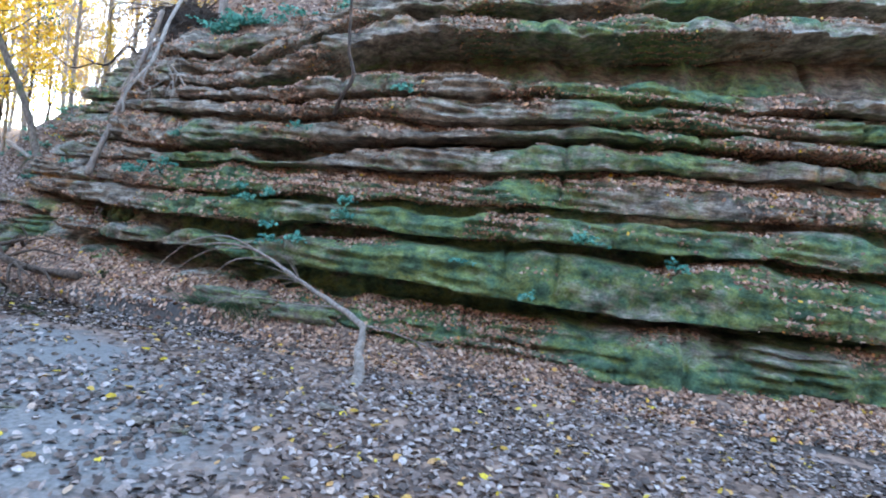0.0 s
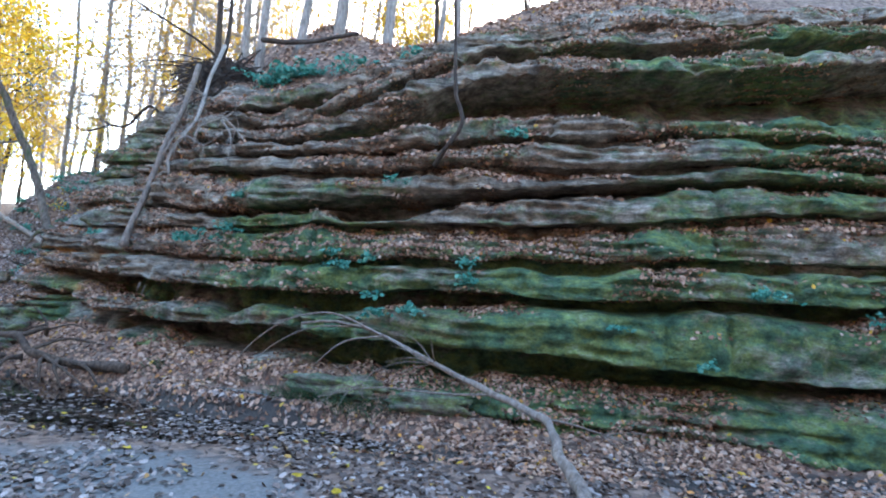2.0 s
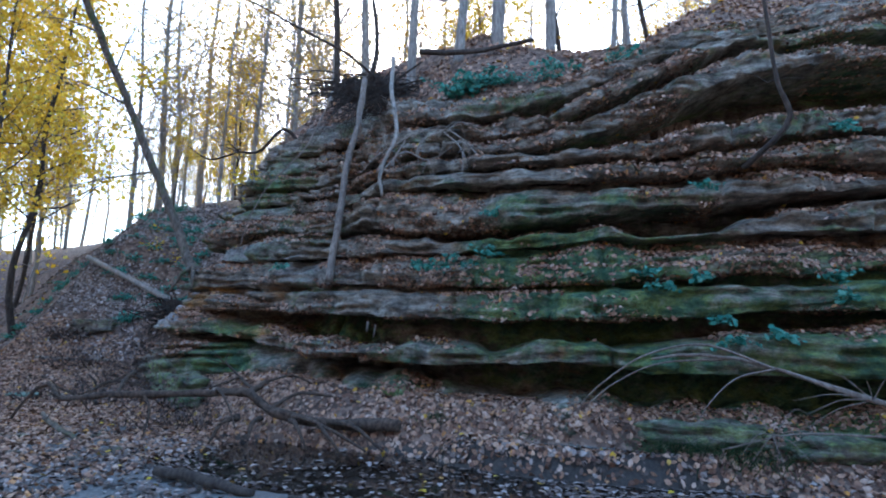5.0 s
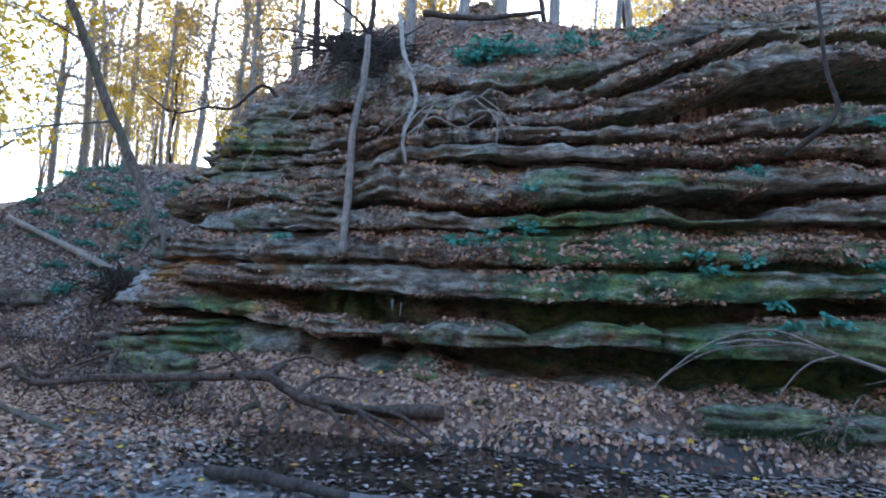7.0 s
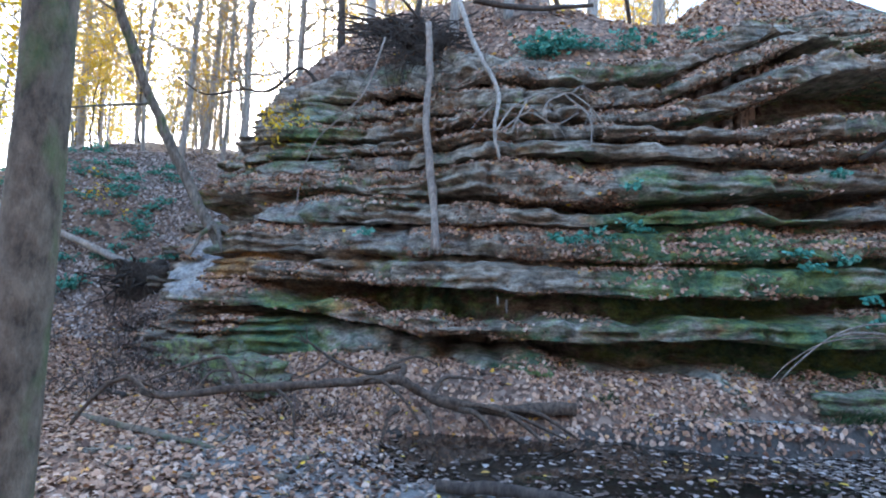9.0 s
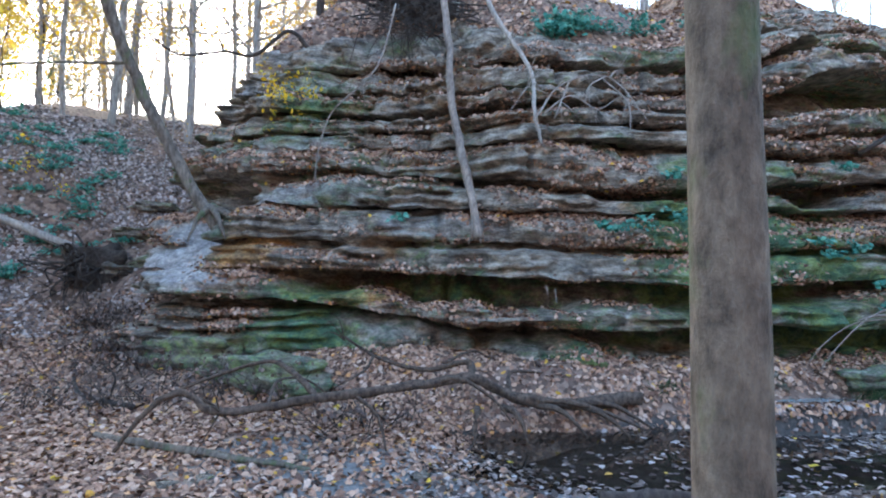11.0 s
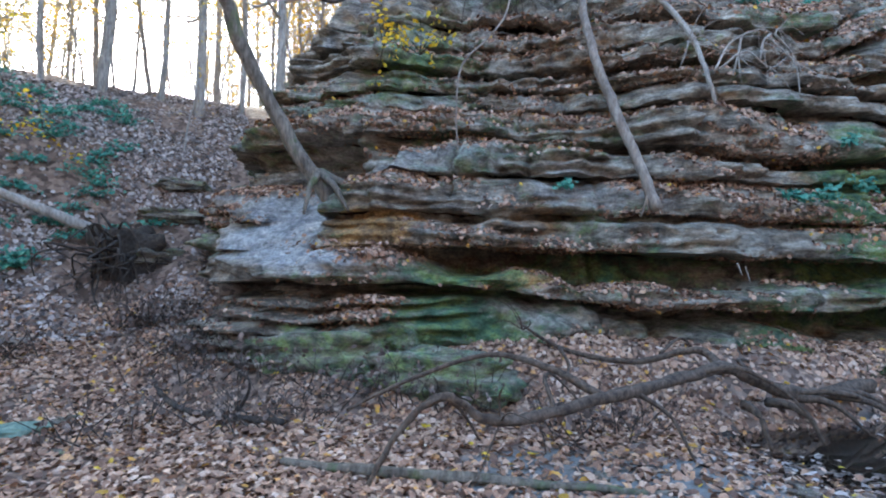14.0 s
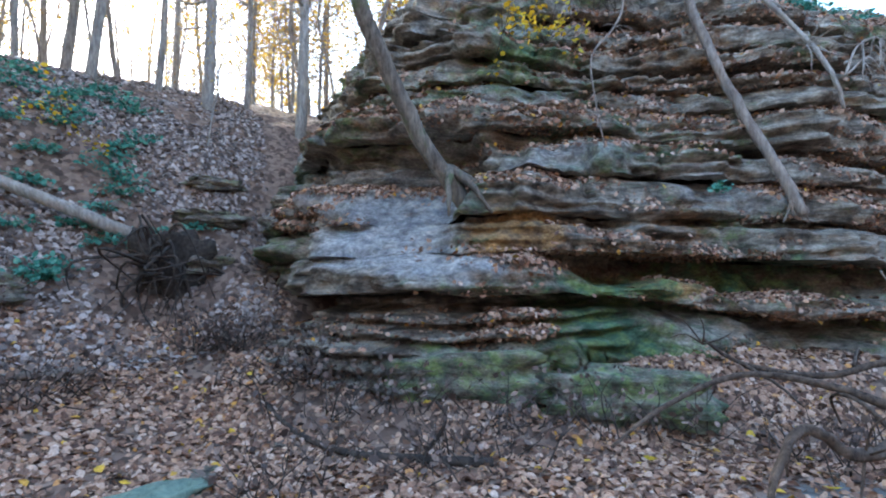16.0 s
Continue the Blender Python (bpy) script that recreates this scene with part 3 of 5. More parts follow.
# the pale chute beside the tree on the nose, and the recess above it
CHUTE = np.clip((-S - 11.5) / 0.4, 0, 1) * np.clip((12.75 + S) / 0.3, 0, 1)
NOSE = np.clip((-S - 10.9) / 0.5, 0, 1) * np.clip((14.6 + S) / 0.5, 0, 1)
for n in (1, 2, 3):
    depths[n] = depths[n] * (1 - 0.9 * CHUTE)
    gaps[n] = gaps[n] * (1 - 0.8 * CHUTE) + 0.002
LEDGES = []
for n in range(len(tops)):
    lo, hi = bottoms[n], tops[n]
    d_lo = depths[n - 1] if n else np.full(len(U), 0.1)
    d_hi = depths[n] if n < len(CRACKS) else np.full(len(U), 1.6)
    lip = bottoms[n + 1] if n < len(CRACKS) else hi + 0.02
    b = SWELL[n] * np.clip(1 + 2.6 * along_noise(100 + n, 1.0) + 1.0 * along_noise(300 + n, 0.3), 0.2, 2.1)
    if n in (1, 2, 3):
        b = b * (1 - (0.5 if n == 1 else 0.9) * CHUTE)
    sh = np.clip(SHOULDER[n] + 0.9 * along_noise(120 + n, 1.2), 0.2, 0.9)
    H = hi - lo
    rows = []          # (outward offset, height)
    rows += [(-d_lo, lo + 0.0 * H), (-0.55 * d_lo, lo - 0.004), (-0.15 * d_lo, lo)]
    for f in (0.0, 0.06, 0.16, 0.3, 0.45, 0.62, 0.8, 1.0):
        rows.append((b * (0.35 + 0.65 * math.sin(min(1.0, 0.25 + f * 0.9) * math.pi / 2 * 1.25)), lo + H * sh * f))
    for f in (0.12, 0.28, 0.45, 0.62, 0.8, 1.0):
        rows.append((b * 0.9 * (1 - f) - d_hi * f * f, lo + H * (sh + (1 - sh) * (1 - (1 - f) ** 1.6))))
    for f in (0.5, 1.0):
        rows.append((-d_hi, hi + (lip - hi) * f))
    off, hz = np.array([r[0] for r in rows]), np.array([r[1] for r in rows])
    # refine between the rows, then roughen
    src = np.arange(len(rows))
    dst = np.linspace(0, len(rows) - 1, (len(rows) - 1) * (4 if n == 0 else 2) + 1)
    i0 = np.minimum(dst.astype(int), len(rows) - 2)
    w = (dst - i0)[:, None]
    off, hz = off[i0] * (1 - w) + off[i0 + 1] * w, hz[i0] * (1 - w) + hz[i0 + 1] * w
    inset = lean(hz) - off + np.interp(-S, [6.5, 8, 11], [0, 0.2, 0.5]) * np.clip((hz - 2.7) / 1.3, 0, 1)
    inset = inset + CHUTE * np.interp(hz, [1.4, 1.55, 1.9, 2.3, 2.55, 2.75, 3.0, 3.3], [0, 0.12, 0.42, 0.8, 0.95, 0.95, 0.6, 0.1]) + NOSE * np.interp(hz, [2.45, 2.6, 2.85, 3.05], [0, 0.4, 0.45, 0]) - 0.2 * np.clip((-S - 12.75) / 0.25, 0, 1) * np.interp(hz, [1.62, 1.75, 2.2, 2.5], [-0.9, 1, 1, 0])
    x = foot[None, :, 0] + INWARD[None, :, 0] * inset
    y = foot[None, :, 1] + INWARD[None, :, 1] * inset
    big = 0.5 * fbm(U[None] / 1.7, hz * 0.9, 7.0, 3, 7)
    bed = 0.15 * fbm(U[None] / 0.7, hz * 7.0, 3.0, 4, 11 + n) + 0.2 * fbm(U[None] / 0.26, hz * 5, 1.0, 4, 19 + n)
    lump = fbm(U[None] / 0.45, hz * 3.0, 2.0, 3, 29 + n)
    bed = bed + np.clip(lump - 0.05, -0.2, 0.2) * np.interp(-S, [4, 8], [0.2, 0.62])
    # thin beds within the layer, and upright joints across it
    wave = np.sin(2 * np.pi * (hz * 6.5 + 1.6 * fbm(U[None] / 1.6, hz * 0.6, 5.0, 3, 131 + n)))
    thin = np.interp(-S, [4, 9], [0.05, 0.075]) * np.tanh(2.5 * wave) * (np.interp(-S, [-2, 2, 8.5, 10], [1.8, 1.3, 1.0, 2.2]) if n == 0 else 1.0) * np.clip((np.interp(-S, [-2, 2, 8.5, 10], [0.8, 0.5, 0.35, 1.0]) if n == 0 else 0.35) + 3.5 * fbm(U[None] / 0.8, hz * 2.0, 9.0, 3, 151 + n), 0, 1.2)
    jr = np.random.default_rng(900 + n)
    at_u = np.cumsum(jr.uniform(0.5, 2.6, 40))
    near = np.min(np.abs(U[None, :, None] + 0.12 * fbm(hz * 4, n, 0.5, 2, 171)[..., None] - at_u[None, None]), -1)
    joint = -0.13 * np.exp(-(near / 0.045) ** 2) * np.clip(0.5 + 3 * fbm(U[None] / 0.7, hz * 1.5, 4.0, 2, 181 + n), 0, 1.2)
    step = 0.14 * (vnoise(np.searchsorted(at_u, U)[None] * 1.0 + 0.5, n, 0.5, 191) - 0.5)
    calm = 1 - 0.75 * CHUTE * np.clip((hz - 1.3) / 0.2, 0, 1) * np.clip((2.7 - hz) / 0.2, 0, 1)
    fine = 0.05 * fbm(U[None] / 0.11, hz * 11, 6.0, 3, 211 + n)
    out = (big + bed + thin + joint + step) * calm + fine
    x, y = x - INWARD[None, :, 0] * out, y - INWARD[None, :, 1] * out
    z = hz + 0.09 * fbm(x * 1.8, y * 1.8, hz * 3, 4, 23 + n)
    v = np.stack([x, y, z], -1)
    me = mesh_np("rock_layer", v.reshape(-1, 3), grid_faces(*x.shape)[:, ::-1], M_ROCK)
    ss = np.broadcast_to(S[None], x.shape)
    low = np.interp(z, [0, 1.5, 3, 5, 8], [1.0, 0.95, 0.8, 0.72, 0.5])
    side = np.interp(-ss, [-9, -2, 3, 6, 9, 12], [0.95, 0.9, 0.72, 0.55, 0.42, 0.35])
    patch = fbm(x * 0.6, y * 0.6, z * 1.6, 3, 71)
    add_attribute(me, "moss", np.clip(low * side + 1.7 * patch, 0, 1))
    add_attribute(me, "rust", np.clip(0.4 + 2.0 * fbm(x * 0.5, y * 0.5, z * 2, 2, 77), 0, 1) + 3.0 * np.clip(1 - np.hypot((ss + 11.0) / 0.6, (z - 1.85) / 0.3), 0, 1) + 1.6 * np.clip(1 - np.hypot((ss + 9.3) / 1.2, (z - 1.25) / 0.3), 0, 1))
    chute = np.broadcast_to(CHUTE[None], x.shape)
    pale = 1.5 * chute * np.clip((z - 1.42) / 0.08, 0, 1) * np.clip((2.5 - z) / 0.25, 0, 1)
    pale = np.maximum(pale, 1.7 * np.clip((-ss - 10.75) / 0.5, 0, 1) * np.clip((12.85 + ss) / 0.4, 0, 1) * np.clip(1 - abs(z - 1.45 - 0.12 * (-ss - 11.5)) / 0.22, 0, 1))
    grey = np.interp(-ss, [3, 6, 8], [0.5, 1.2, 1.9]) * np.clip(fbm(x * 0.9, y * 0.9, z * 2.2, 3, 79) + np.interp(-ss, [4, 8], [0.04, 0.1]), 0, 1) * np.clip((z - 1.9) / 0.3, 0.25, 1)
    pale = pale * np.clip(0.75 + 1.6 * fbm(x * 2.4, y * 2.4, z * 3.0, 3, 83), 0.2, 1.1)
    add_attribute(me, "pale", np.clip(pale + np.minimum(grey, 0.48), 0, 1))
    # soft marks two undercuts' brown back walls, with shade put into their colour
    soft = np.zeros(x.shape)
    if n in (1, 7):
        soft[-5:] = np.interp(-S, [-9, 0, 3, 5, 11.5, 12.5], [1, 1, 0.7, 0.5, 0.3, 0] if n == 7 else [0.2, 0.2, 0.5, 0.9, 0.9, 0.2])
    add_attribute(me, "shaded_brown", soft * np.clip(0.75 + 1.5 * patch, 0, 1))
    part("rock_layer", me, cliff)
    nrm = np.cross(np.gradient(v, axis=1), np.gradient(v, axis=0))
    nrm /= np.linalg.norm(nrm, axis=-1, keepdims=True) + 1e-9
    nrm *= np.sign(nrm[..., 2:3] + 1e-9)
    area = np.linalg.norm(np.cross(np.gradient(v, axis=1), np.gradient(v, axis=0)), axis=-1)
    deep = np.arange(len(hz))[:, None] / len(hz)
    LEDGES.append((v, nrm, area * np.where(deep > (0.95 if n in (3, 5) else 0.82), 0.0, 1.0), ss))

# ---- fallen leaves ----
rng = np.random.default_rng(5)


def slope_normals(x, y, e=0.06):
    h = ground_height(np.r_[x + e, x - e, x, x], np.r_[y, y, y + e, y - e])
    n = len(x)
    v = np.stack([-(h[:n] - h[n:2 * n]) / (2 * e), -(h[2 * n:3 * n] - h[3 * n:]) / (2 * e), np.ones(n)], 1)
    return v / np.linalg.norm(v, axis=1, keepdims=True)


def scatter(n, x0, x1, y0, y1, keep):
    x, y = rng.uniform(x0, x1, n), rng.uniform(y0, y1, n)
    d, k = behind_wall(x, y)
    ok = rng.uniform(0, 1, n) < keep(x, y, d)
    return x[ok], y[ok]


def sand_at(x, y):
    f = np.zeros(len(x))
    for cx, cy, rx, ry in SAND:
        f = np.maximum(f, 1 - 0.6 * (((x - cx) / rx) ** 2 + ((y - cy) / ry) ** 2))
    return np.clip(f, 0, 1)


def litter(name, n, box, keep, size, mat, label, tilt=0.5):
    x, y = scatter(n, *box, keep)
    z = np.maximum(ground_height(x, y), WATER_Z + 0.004)
    me = leaves_mesh(name, np.stack([x, y, z], 1), size, mat, rng, slope_normals(x, y), tilt, 0.012)
    thing(name, me, label, "leaf litter", kind="stuff")


def dry(x, y):
    above = np.clip((ground_height(x, y) - WATER_Z - 0.015) * 30, 0, 0.9)
    return np.maximum(np.clip(1 - 5.0 * pool_depth(x, y), 0, 1), above)


def clumps(x, y, seed, size=1.4, hard=3.0):
    return np.clip(0.6 + hard * fbm(x * size, y * size, 0, 4, seed), 0.06, 1)


litter("leaf_litter", 95000, (-9.5, 7.5, 2.8, 9.2), lambda x, y, d: (d < -0.7) * (1 - 0.6 * mud_at(x, y)) * (puddle_at(x, y) < 0.1) * dry(x, y) * (1 - 0.4 * sand_at(x, y)) * clumps(x, y, 51, 1.4, 2.2), 0.07, M_LEAF_GREY, "damp grey-brown leaves over the stony stream bed", 0.35)
litter("leaf_litter", 150000, (-11, 7.5, 7.2, 13), lambda x, y, d: (d < 0.5) * (d > -1.7) * (1 - 0.6 * mud_at(x, y)) * np.where(puddle_at(x, y) > -0.1, 0.03, 1) * dry(x, y) * clumps(x, y, 52, 1.4, 1.5), 0.075, M_LEAF_BROWN, "dry brown leaves banked against the foot of the cliff")
litter("leaf_litter", 160000, (-19, -8.6, 5.5, 15.2), lambda x, y, d: (d < 0.3) * dry(x, y) * (1 - 0.6 * sand_at(x, y)) * clumps(x, y, 53, 1.4, 1.8), 0.072, M_LEAF_BROWN, "dry brown and tan leaves carpeting the gully mouth")
litter("leaf_litter", 60000, (-20, -11.5, 14.5, 22), lambda x, y, d: (d < 0.2) * clumps(x, y, 54, 1.0), 0.09, M_LEAF_TAN, "brown leaves on the steep gully slope")
litter("leaf_litter", 42000, (-11, 4, 10.5, 15.5), lambda x, y, d: (d > lean(along(TOP, np.asarray(x))) - 0.5) * clumps(x, y, 55, 1.2), 0.1, M_LEAF_BROWN, "brown leaves on the soil slope above the ledges")
x, y = rng.uniform(-9, -1.5, 9000), rng.uniform(6.8, 9.4, 9000)
ok = (pool_depth(x, y) > -0.5) & (ground_height(x, y) < WATER_Z) & (rng.uniform(0, 1, 9000) < np.where(x > -4.7, 0.85, clumps(x, y, 56, 1.1, 4.0) * 0.22))
x, y = x[ok], y[ok]
thing("floating_leaf_litter", leaves_mesh("floating_leaf_litter", np.stack([x, y, np.full(len(x), WATER_Z)], 1), 0.075, M_LEAF_GREY, rng, None, 0.06, 0.006), "pale and yellow leaves afloat on dark water", "leaf litter", kind="stuff")

litter("leaf_litter", 30000, (-34, -18.5, 6, 26), lambda x, y, d: clumps(x, y, 57, 0.8), 0.14, M_LEAF_GREY, "brown leaves under the trees up the valley")

# leaves caught on the ledges
at, nr = [], []
for n, (v, nrm, area, ss) in enumerate(LEDGES):
    ledgy = np.clip((nrm[..., 2] - 0.42) / 0.25, 0, 1) * (ss > -13.5) * (ss < 7)
    fade = np.interp(-ss, [-6, 0, 4, 8, 12], [1.0, 0.8, 1.0, 1.3, 1.2]) * (4.5 if n == 3 else 2.4 if n == 5 else 1.0) * (np.interp(-ss, [4, 8], [1.0, 0.35]) if n > 3 else np.interp(-ss, [10.8, 11.6], [1.0, 0.1]) if n < 3 else 1.0)
    w = (area * ledgy * fade * np.clip((0.8 if n == 3 else 0.5 if n in (5, 7) else 0.1) + 6.5 * fbm(v[..., 0] * 0.8, v[..., 2] * 2, n, 3, 61), 0, 1.5)).ravel()
    count = int(w.sum() * 1000)
    pick = rng.choice(w.size, min(count, 26000), p=w / w.sum())
    at.append(v.reshape(-1, 3)[pick] + rng.normal(0, 0.022, (len(pick), 3)) * (1, 1, 0.2))
    nr.append(nrm.reshape(-1, 3)[pick])
thing("ledge_leaf_litter", leaves_mesh("ledge_leaf_litter", np.vstack(at), 0.062, M_LEAF_BROWN, rng, np.vstack(nr), 0.5, 0.012), "pinkish-brown dry leaves caught on the rock ledges", "leaf litter", kind="stuff")


# ---- loose stones ----
def stone(name, label, at, size, seed, turn_z=0.0, mat=None, category="stone", group="", moss=0.4):
    """A worn block of stone."""
    bm = bmesh.new()
    bmesh.ops.create_cube(bm, size=1.0)
    bmesh.ops.subdivide_edges(bm, edges=bm.edges[:], cuts=9, use_grid_fill=True)
    for v in bm.verts:
        c = v.co
        p = 5.0
        k = (abs(c.x * 2) ** p + abs(c.y * 2) ** p + abs(c.z * 2) ** p) ** (1 / p)
        c /= max(k, 0.6)
        c *= 1 + 0.45 * noise.noise(Vector(c) * 2.6 + Vector((seed, 0, 0))) + 0.3 * noise.noise(Vector((c.x * 3, c.y * 3, c.z * 8)) + Vector((seed, 5, 0)))
        v.co = Vector((c.x * size[0], c.y * size[1], c.z * size[2]))
    me = bpy.data.meshes.new(name)
    bm.to_mesh(me)
    bm.free()
    me.materials.append(mat or M_ROCK)
    for poly in me.polygons:
        poly.use_smooth = True
    for a, val in (("moss", moss), ("rust", 0.2), ("pale", 0.0), ("shaded_brown", 0.0)):
        add_attribute(me, a, np.full(len(me.vertices), val))
    ob = thing(name, me, label, category, group)
    ob.matrix_world = pose(*at, 0, 0, turn_z)
    return ob


# ---- trees ----
def limb(points, r0, r1, seed=0, sides=6, per=4, rough=0.15, power=1.0):
    return dict(points=points, r0=r0, r1=r1, seed=seed, sides=sides, per=per, rough=rough, power=power)


def tree_parts(seed, height, radius, first=0.4, branches=14, reach=2.6, rise=0.7, twigs=4, lean_x=0.0):
    """Limbs of a forest tree standing at the origin, and the tips of its twigs."""
    r = np.random.default_rng(seed)
    k = 7
    hs = np.linspace(-0.35, height, k)
    trunk = np.stack([lean_x * hs + np.r_[0, np.cumsum(r.normal(0, 0.11, k - 1))], np.r_[0, np.cumsum(r.normal(0, 0.11, k - 1))], hs], 1)
    limbs, tips = [limb(trunk, radius * 1.15, radius * 0.25, seed, 9, 5)], []
    for n in range(branches):
        f = first + (1 - first) * (n + r.uniform(0, 0.8)) / branches
        f = min(f, 0.98)
        base = np.array([np.interp(f * height, hs, trunk[:, i]) for i in range(3)])
        a = n * 2.4 + r.uniform(-0.5, 0.5)
        L = reach * (1.15 - 0.7 * f) * r.uniform(0.6, 1.25)
        way = np.array([math.cos(a), math.sin(a), rise * r.uniform(0.5, 1.4)])
        end = base + way * L
        midp = base + way * L * 0.5 + (0, 0, -0.12 * L) + r.normal(0, 0.08 * L, 3)
        r_b = radius * (1 - 0.75 * f) * 0.45
        limbs.append(limb([base, midp, end], r_b, r_b * 0.25, seed + n, 5, 4))
        for q in range(twigs):
            g = r.uniform(0.35, 1.0)
            b0 = base + (end - base) * g
            e0 = b0 + r.normal(0, 1, 3) * L * 0.28 + (0, 0, 0.22 * L)
            limbs.append(limb([b0, (b0 + e0) / 2 + r.normal(0, 0.04 * L, 3), e0], r_b * 0.3, r_b * 0.1, seed + n + q, 4, 2))
            tips += [b0 + (e0 - b0) * t for t in (0.5, 0.8, 1.0)]
    return limbs, np.array(tips)


def make_tree(seed, bark, leaf, leaves, size, label, spread_r=0.45, **kw):
    limbs, tips = tree_parts(seed, **kw)
    r = np.random.default_rng(seed + 99)
    ob = empty("tree", label, "tree", "trees of the autumn wood")
    part("trunk", tubes_mesh("trunk", limbs, bark), ob)
    if leaves:
        p = tips[r.integers(0, len(tips), leaves)] + r.normal(0, spread_r, (leaves, 3)) * r.uniform(0.1, 1, (leaves, 1))
        part("crown", leaves_mesh("crown", p, size, leaf, r, None, 3.0, 0.0), ob, "thin autumn foliage")
    return ob


KINDS = [
    make_tree(1, M_BARK, M_AMBER, 700, 0.1, "bare grey-barked tree of the autumn wood", height=15, radius=0.105, first=0.16, branches=42, twigs=9),
    make_tree(2, M_BARK, M_AMBER, 1900, 0.11, "slender tree with a few remaining amber leaves", height=13, radius=0.06, first=0.14, branches=42, twigs=9, lean_x=0.03),
    make_tree(3, M_BARK_DARK, M_GOLD, 5200, 0.12, "tree with bright golden autumn leaves", height=11, radius=0.075, first=0.25, branches=26, twigs=5, reach=2.4),
    make_tree(4, M_BARK, M_AMBER, 2200, 0.11, "tall tree with thin amber foliage", height=16, radius=0.115, first=0.25, branches=30, twigs=6, lean_x=-0.04),
    make_tree(5, M_BARK_DARK, M_PINE, 4200, 0.13, "dark blue-green pine among bare trees", height=14, radius=0.1, first=0.4, branches=30, twigs=5, reach=2.2, rise=0.25, spread_r=0.3),
    make_tree(6, M_BARK, M_AMBER, 420, 0.09, "thin bare sapling of the autumn wood", height=8, radius=0.035, first=0.15, branches=28, reach=1.5, twigs=6, lean_x=0.05),
]
used = set()


def plant_tree(kind, x, y, scale=1.0, turn_z=0.0, tilt=(0, 0)):
    z = float(ground_height(np.array([x]), np.array([y]))[0])
    m = pose(x, y, z, tilt[0], tilt[1], turn_z)
    ob = KINDS[kind]
    if kind in used:
        ob = copy_thing(ob, m)
    used.add(kind)
    ob.matrix_basis = m @ Matrix.Diagonal((scale, scale, scale, 1))
    return ob


# the trees along the rim, then the wood behind
for kind, x, y, sc, t in [(0, -7.3, 13.6, 0.9, 20), (3, -6.2, 13.4, 0.85, 200), (0, -5.4, 13.7, 1.25, 80), (0, -4.2, 13.8, 1.0, 140), (1, -2.9, 13.6, 0.9, 10), (1, -2.5, 13.9, 1.1, 190), (4, -9.6, 15.5, 0.85, 0), (3, -8.9, 15.8, 0.9, 30), (0, -11.0, 18.6, 1.0, 60), (0, -12.6, 19.6, 0.95, 100),
                        (1, -13.4, 20.6, 1.1, 30), (3, -14.6, 20.5, 0.8, 150), (1, -11.6, 20.5, 1.1, 70), (1, -15.8, 20.8, 1.0, 250), (2, -17.4, 13.6, 0.95, 40), (2, -20.5, 14.5, 1.1, 130), (2, -23.0, 17.0, 0.9, 280), (2, -3.6, 17.5, 1.0, 300), (2, -1.2, 18.5, 1.0, 10), (5, -12.9, 17.8, 0.5, 10)]:
    plant_tree(kind, x, y, sc, t)
for x, y, sc in [(-17.8, 12.6, 0.3), (-18.6, 13.2, 0.36), (-19.6, 12.6, 0.33), (-21.0, 13.6, 0.4), (-16.6, 19.4, 0.28)]:
    plant_tree(2, x, y, sc, x * 50)
rt = np.random.default_rng(11)
count = 0
while count < 215:
    x, y = rt.uniform(-54, 20), rt.uniform(8, 60)
    d, k = behind_wall(np.array([x]), np.array([y]))
    wall_side = d[0] > 0 and S[k[0]] > -14
    if wall_side and d[0] < 7.0:
        continue
    if not wall_side and (x > -13.5 or (y < 20.5 and x > -18.5) or (y < 16 and x > -24)):
        if not (y > 21 and x > -16):
            continue
    kind = int(rt.choice([0, 1, 2, 3, 4, 5], p=[0.16, 0.26, 0.17, 0.18, 0.06, 0.17]))
    if kind == 2 and x > -15 and rt.uniform() < 0.7:
        kind = 1
    plant_tree(kind, x, y, rt.uniform(0.75, 1.25), rt.uniform(0, 360), (rt.normal(0, 2.5), rt.normal(0, 2.5)))
    count += 1
# close-set thin stems above the gully and on the shoulder
for n in range(30):
    x, y = rt.uniform(-25, -6.5), rt.uniform(20.5, 36)
    plant_tree(int(rt.choice([1, 5], p=[0.4, 0.6])), x, y, rt.uniform(0.8, 1.3), rt.uniform(0, 360), (rt.normal(0, 4), rt.normal(0, 4)))
# unseen trees added on the near side, behind the walk, against low skylight
for n in range(10):
    plant_tree(int(rt.choice([0, 1, 3])), rt.uniform(-26, 14), rt.uniform(-26, -7), rt.uniform(0.8, 1.2), rt.uniform(0, 360))


def dead_wood(name, label, category, mat, pieces, group=""):
    """A thing of limbs; pieces: part name, label, limbs."""
    ob = empty(name, label, category, group)
    for pname, plabel, limbs in pieces:
        if pname == "twig":
            tagged(part(pname, tubes_mesh(pname, limbs, mat), ob, plabel), kind="stuff")
            continue
        for one in limbs:
            part(pname, tubes_mesh(pname, [one], mat), ob, plabel)
    return ob


def twig_fan(start, way, count, length, r, seed, spread_a=0.5, droop=-0.15):
    g = np.random.default_rng(seed)
    out = []
    for n in range(count):
        w = np.array(way, float) + g.normal(0, spread_a, 3)
        w /= np.linalg.norm(w)
        L = length * g.uniform(0.5, 1.2)
        s0 = np.array(start, float)
        out.append(limb([s0, s0 + w * L * 0.5 + g.normal(0, 0.05 * L, 3), s0 + w * L + (0, 0, droop * L)], r, r * 0.3, seed + n, 4, 4))
    return out


# tree that stands on the nose and leans out over the gully
B = np.array((-11.42, 12.64, 2.36))


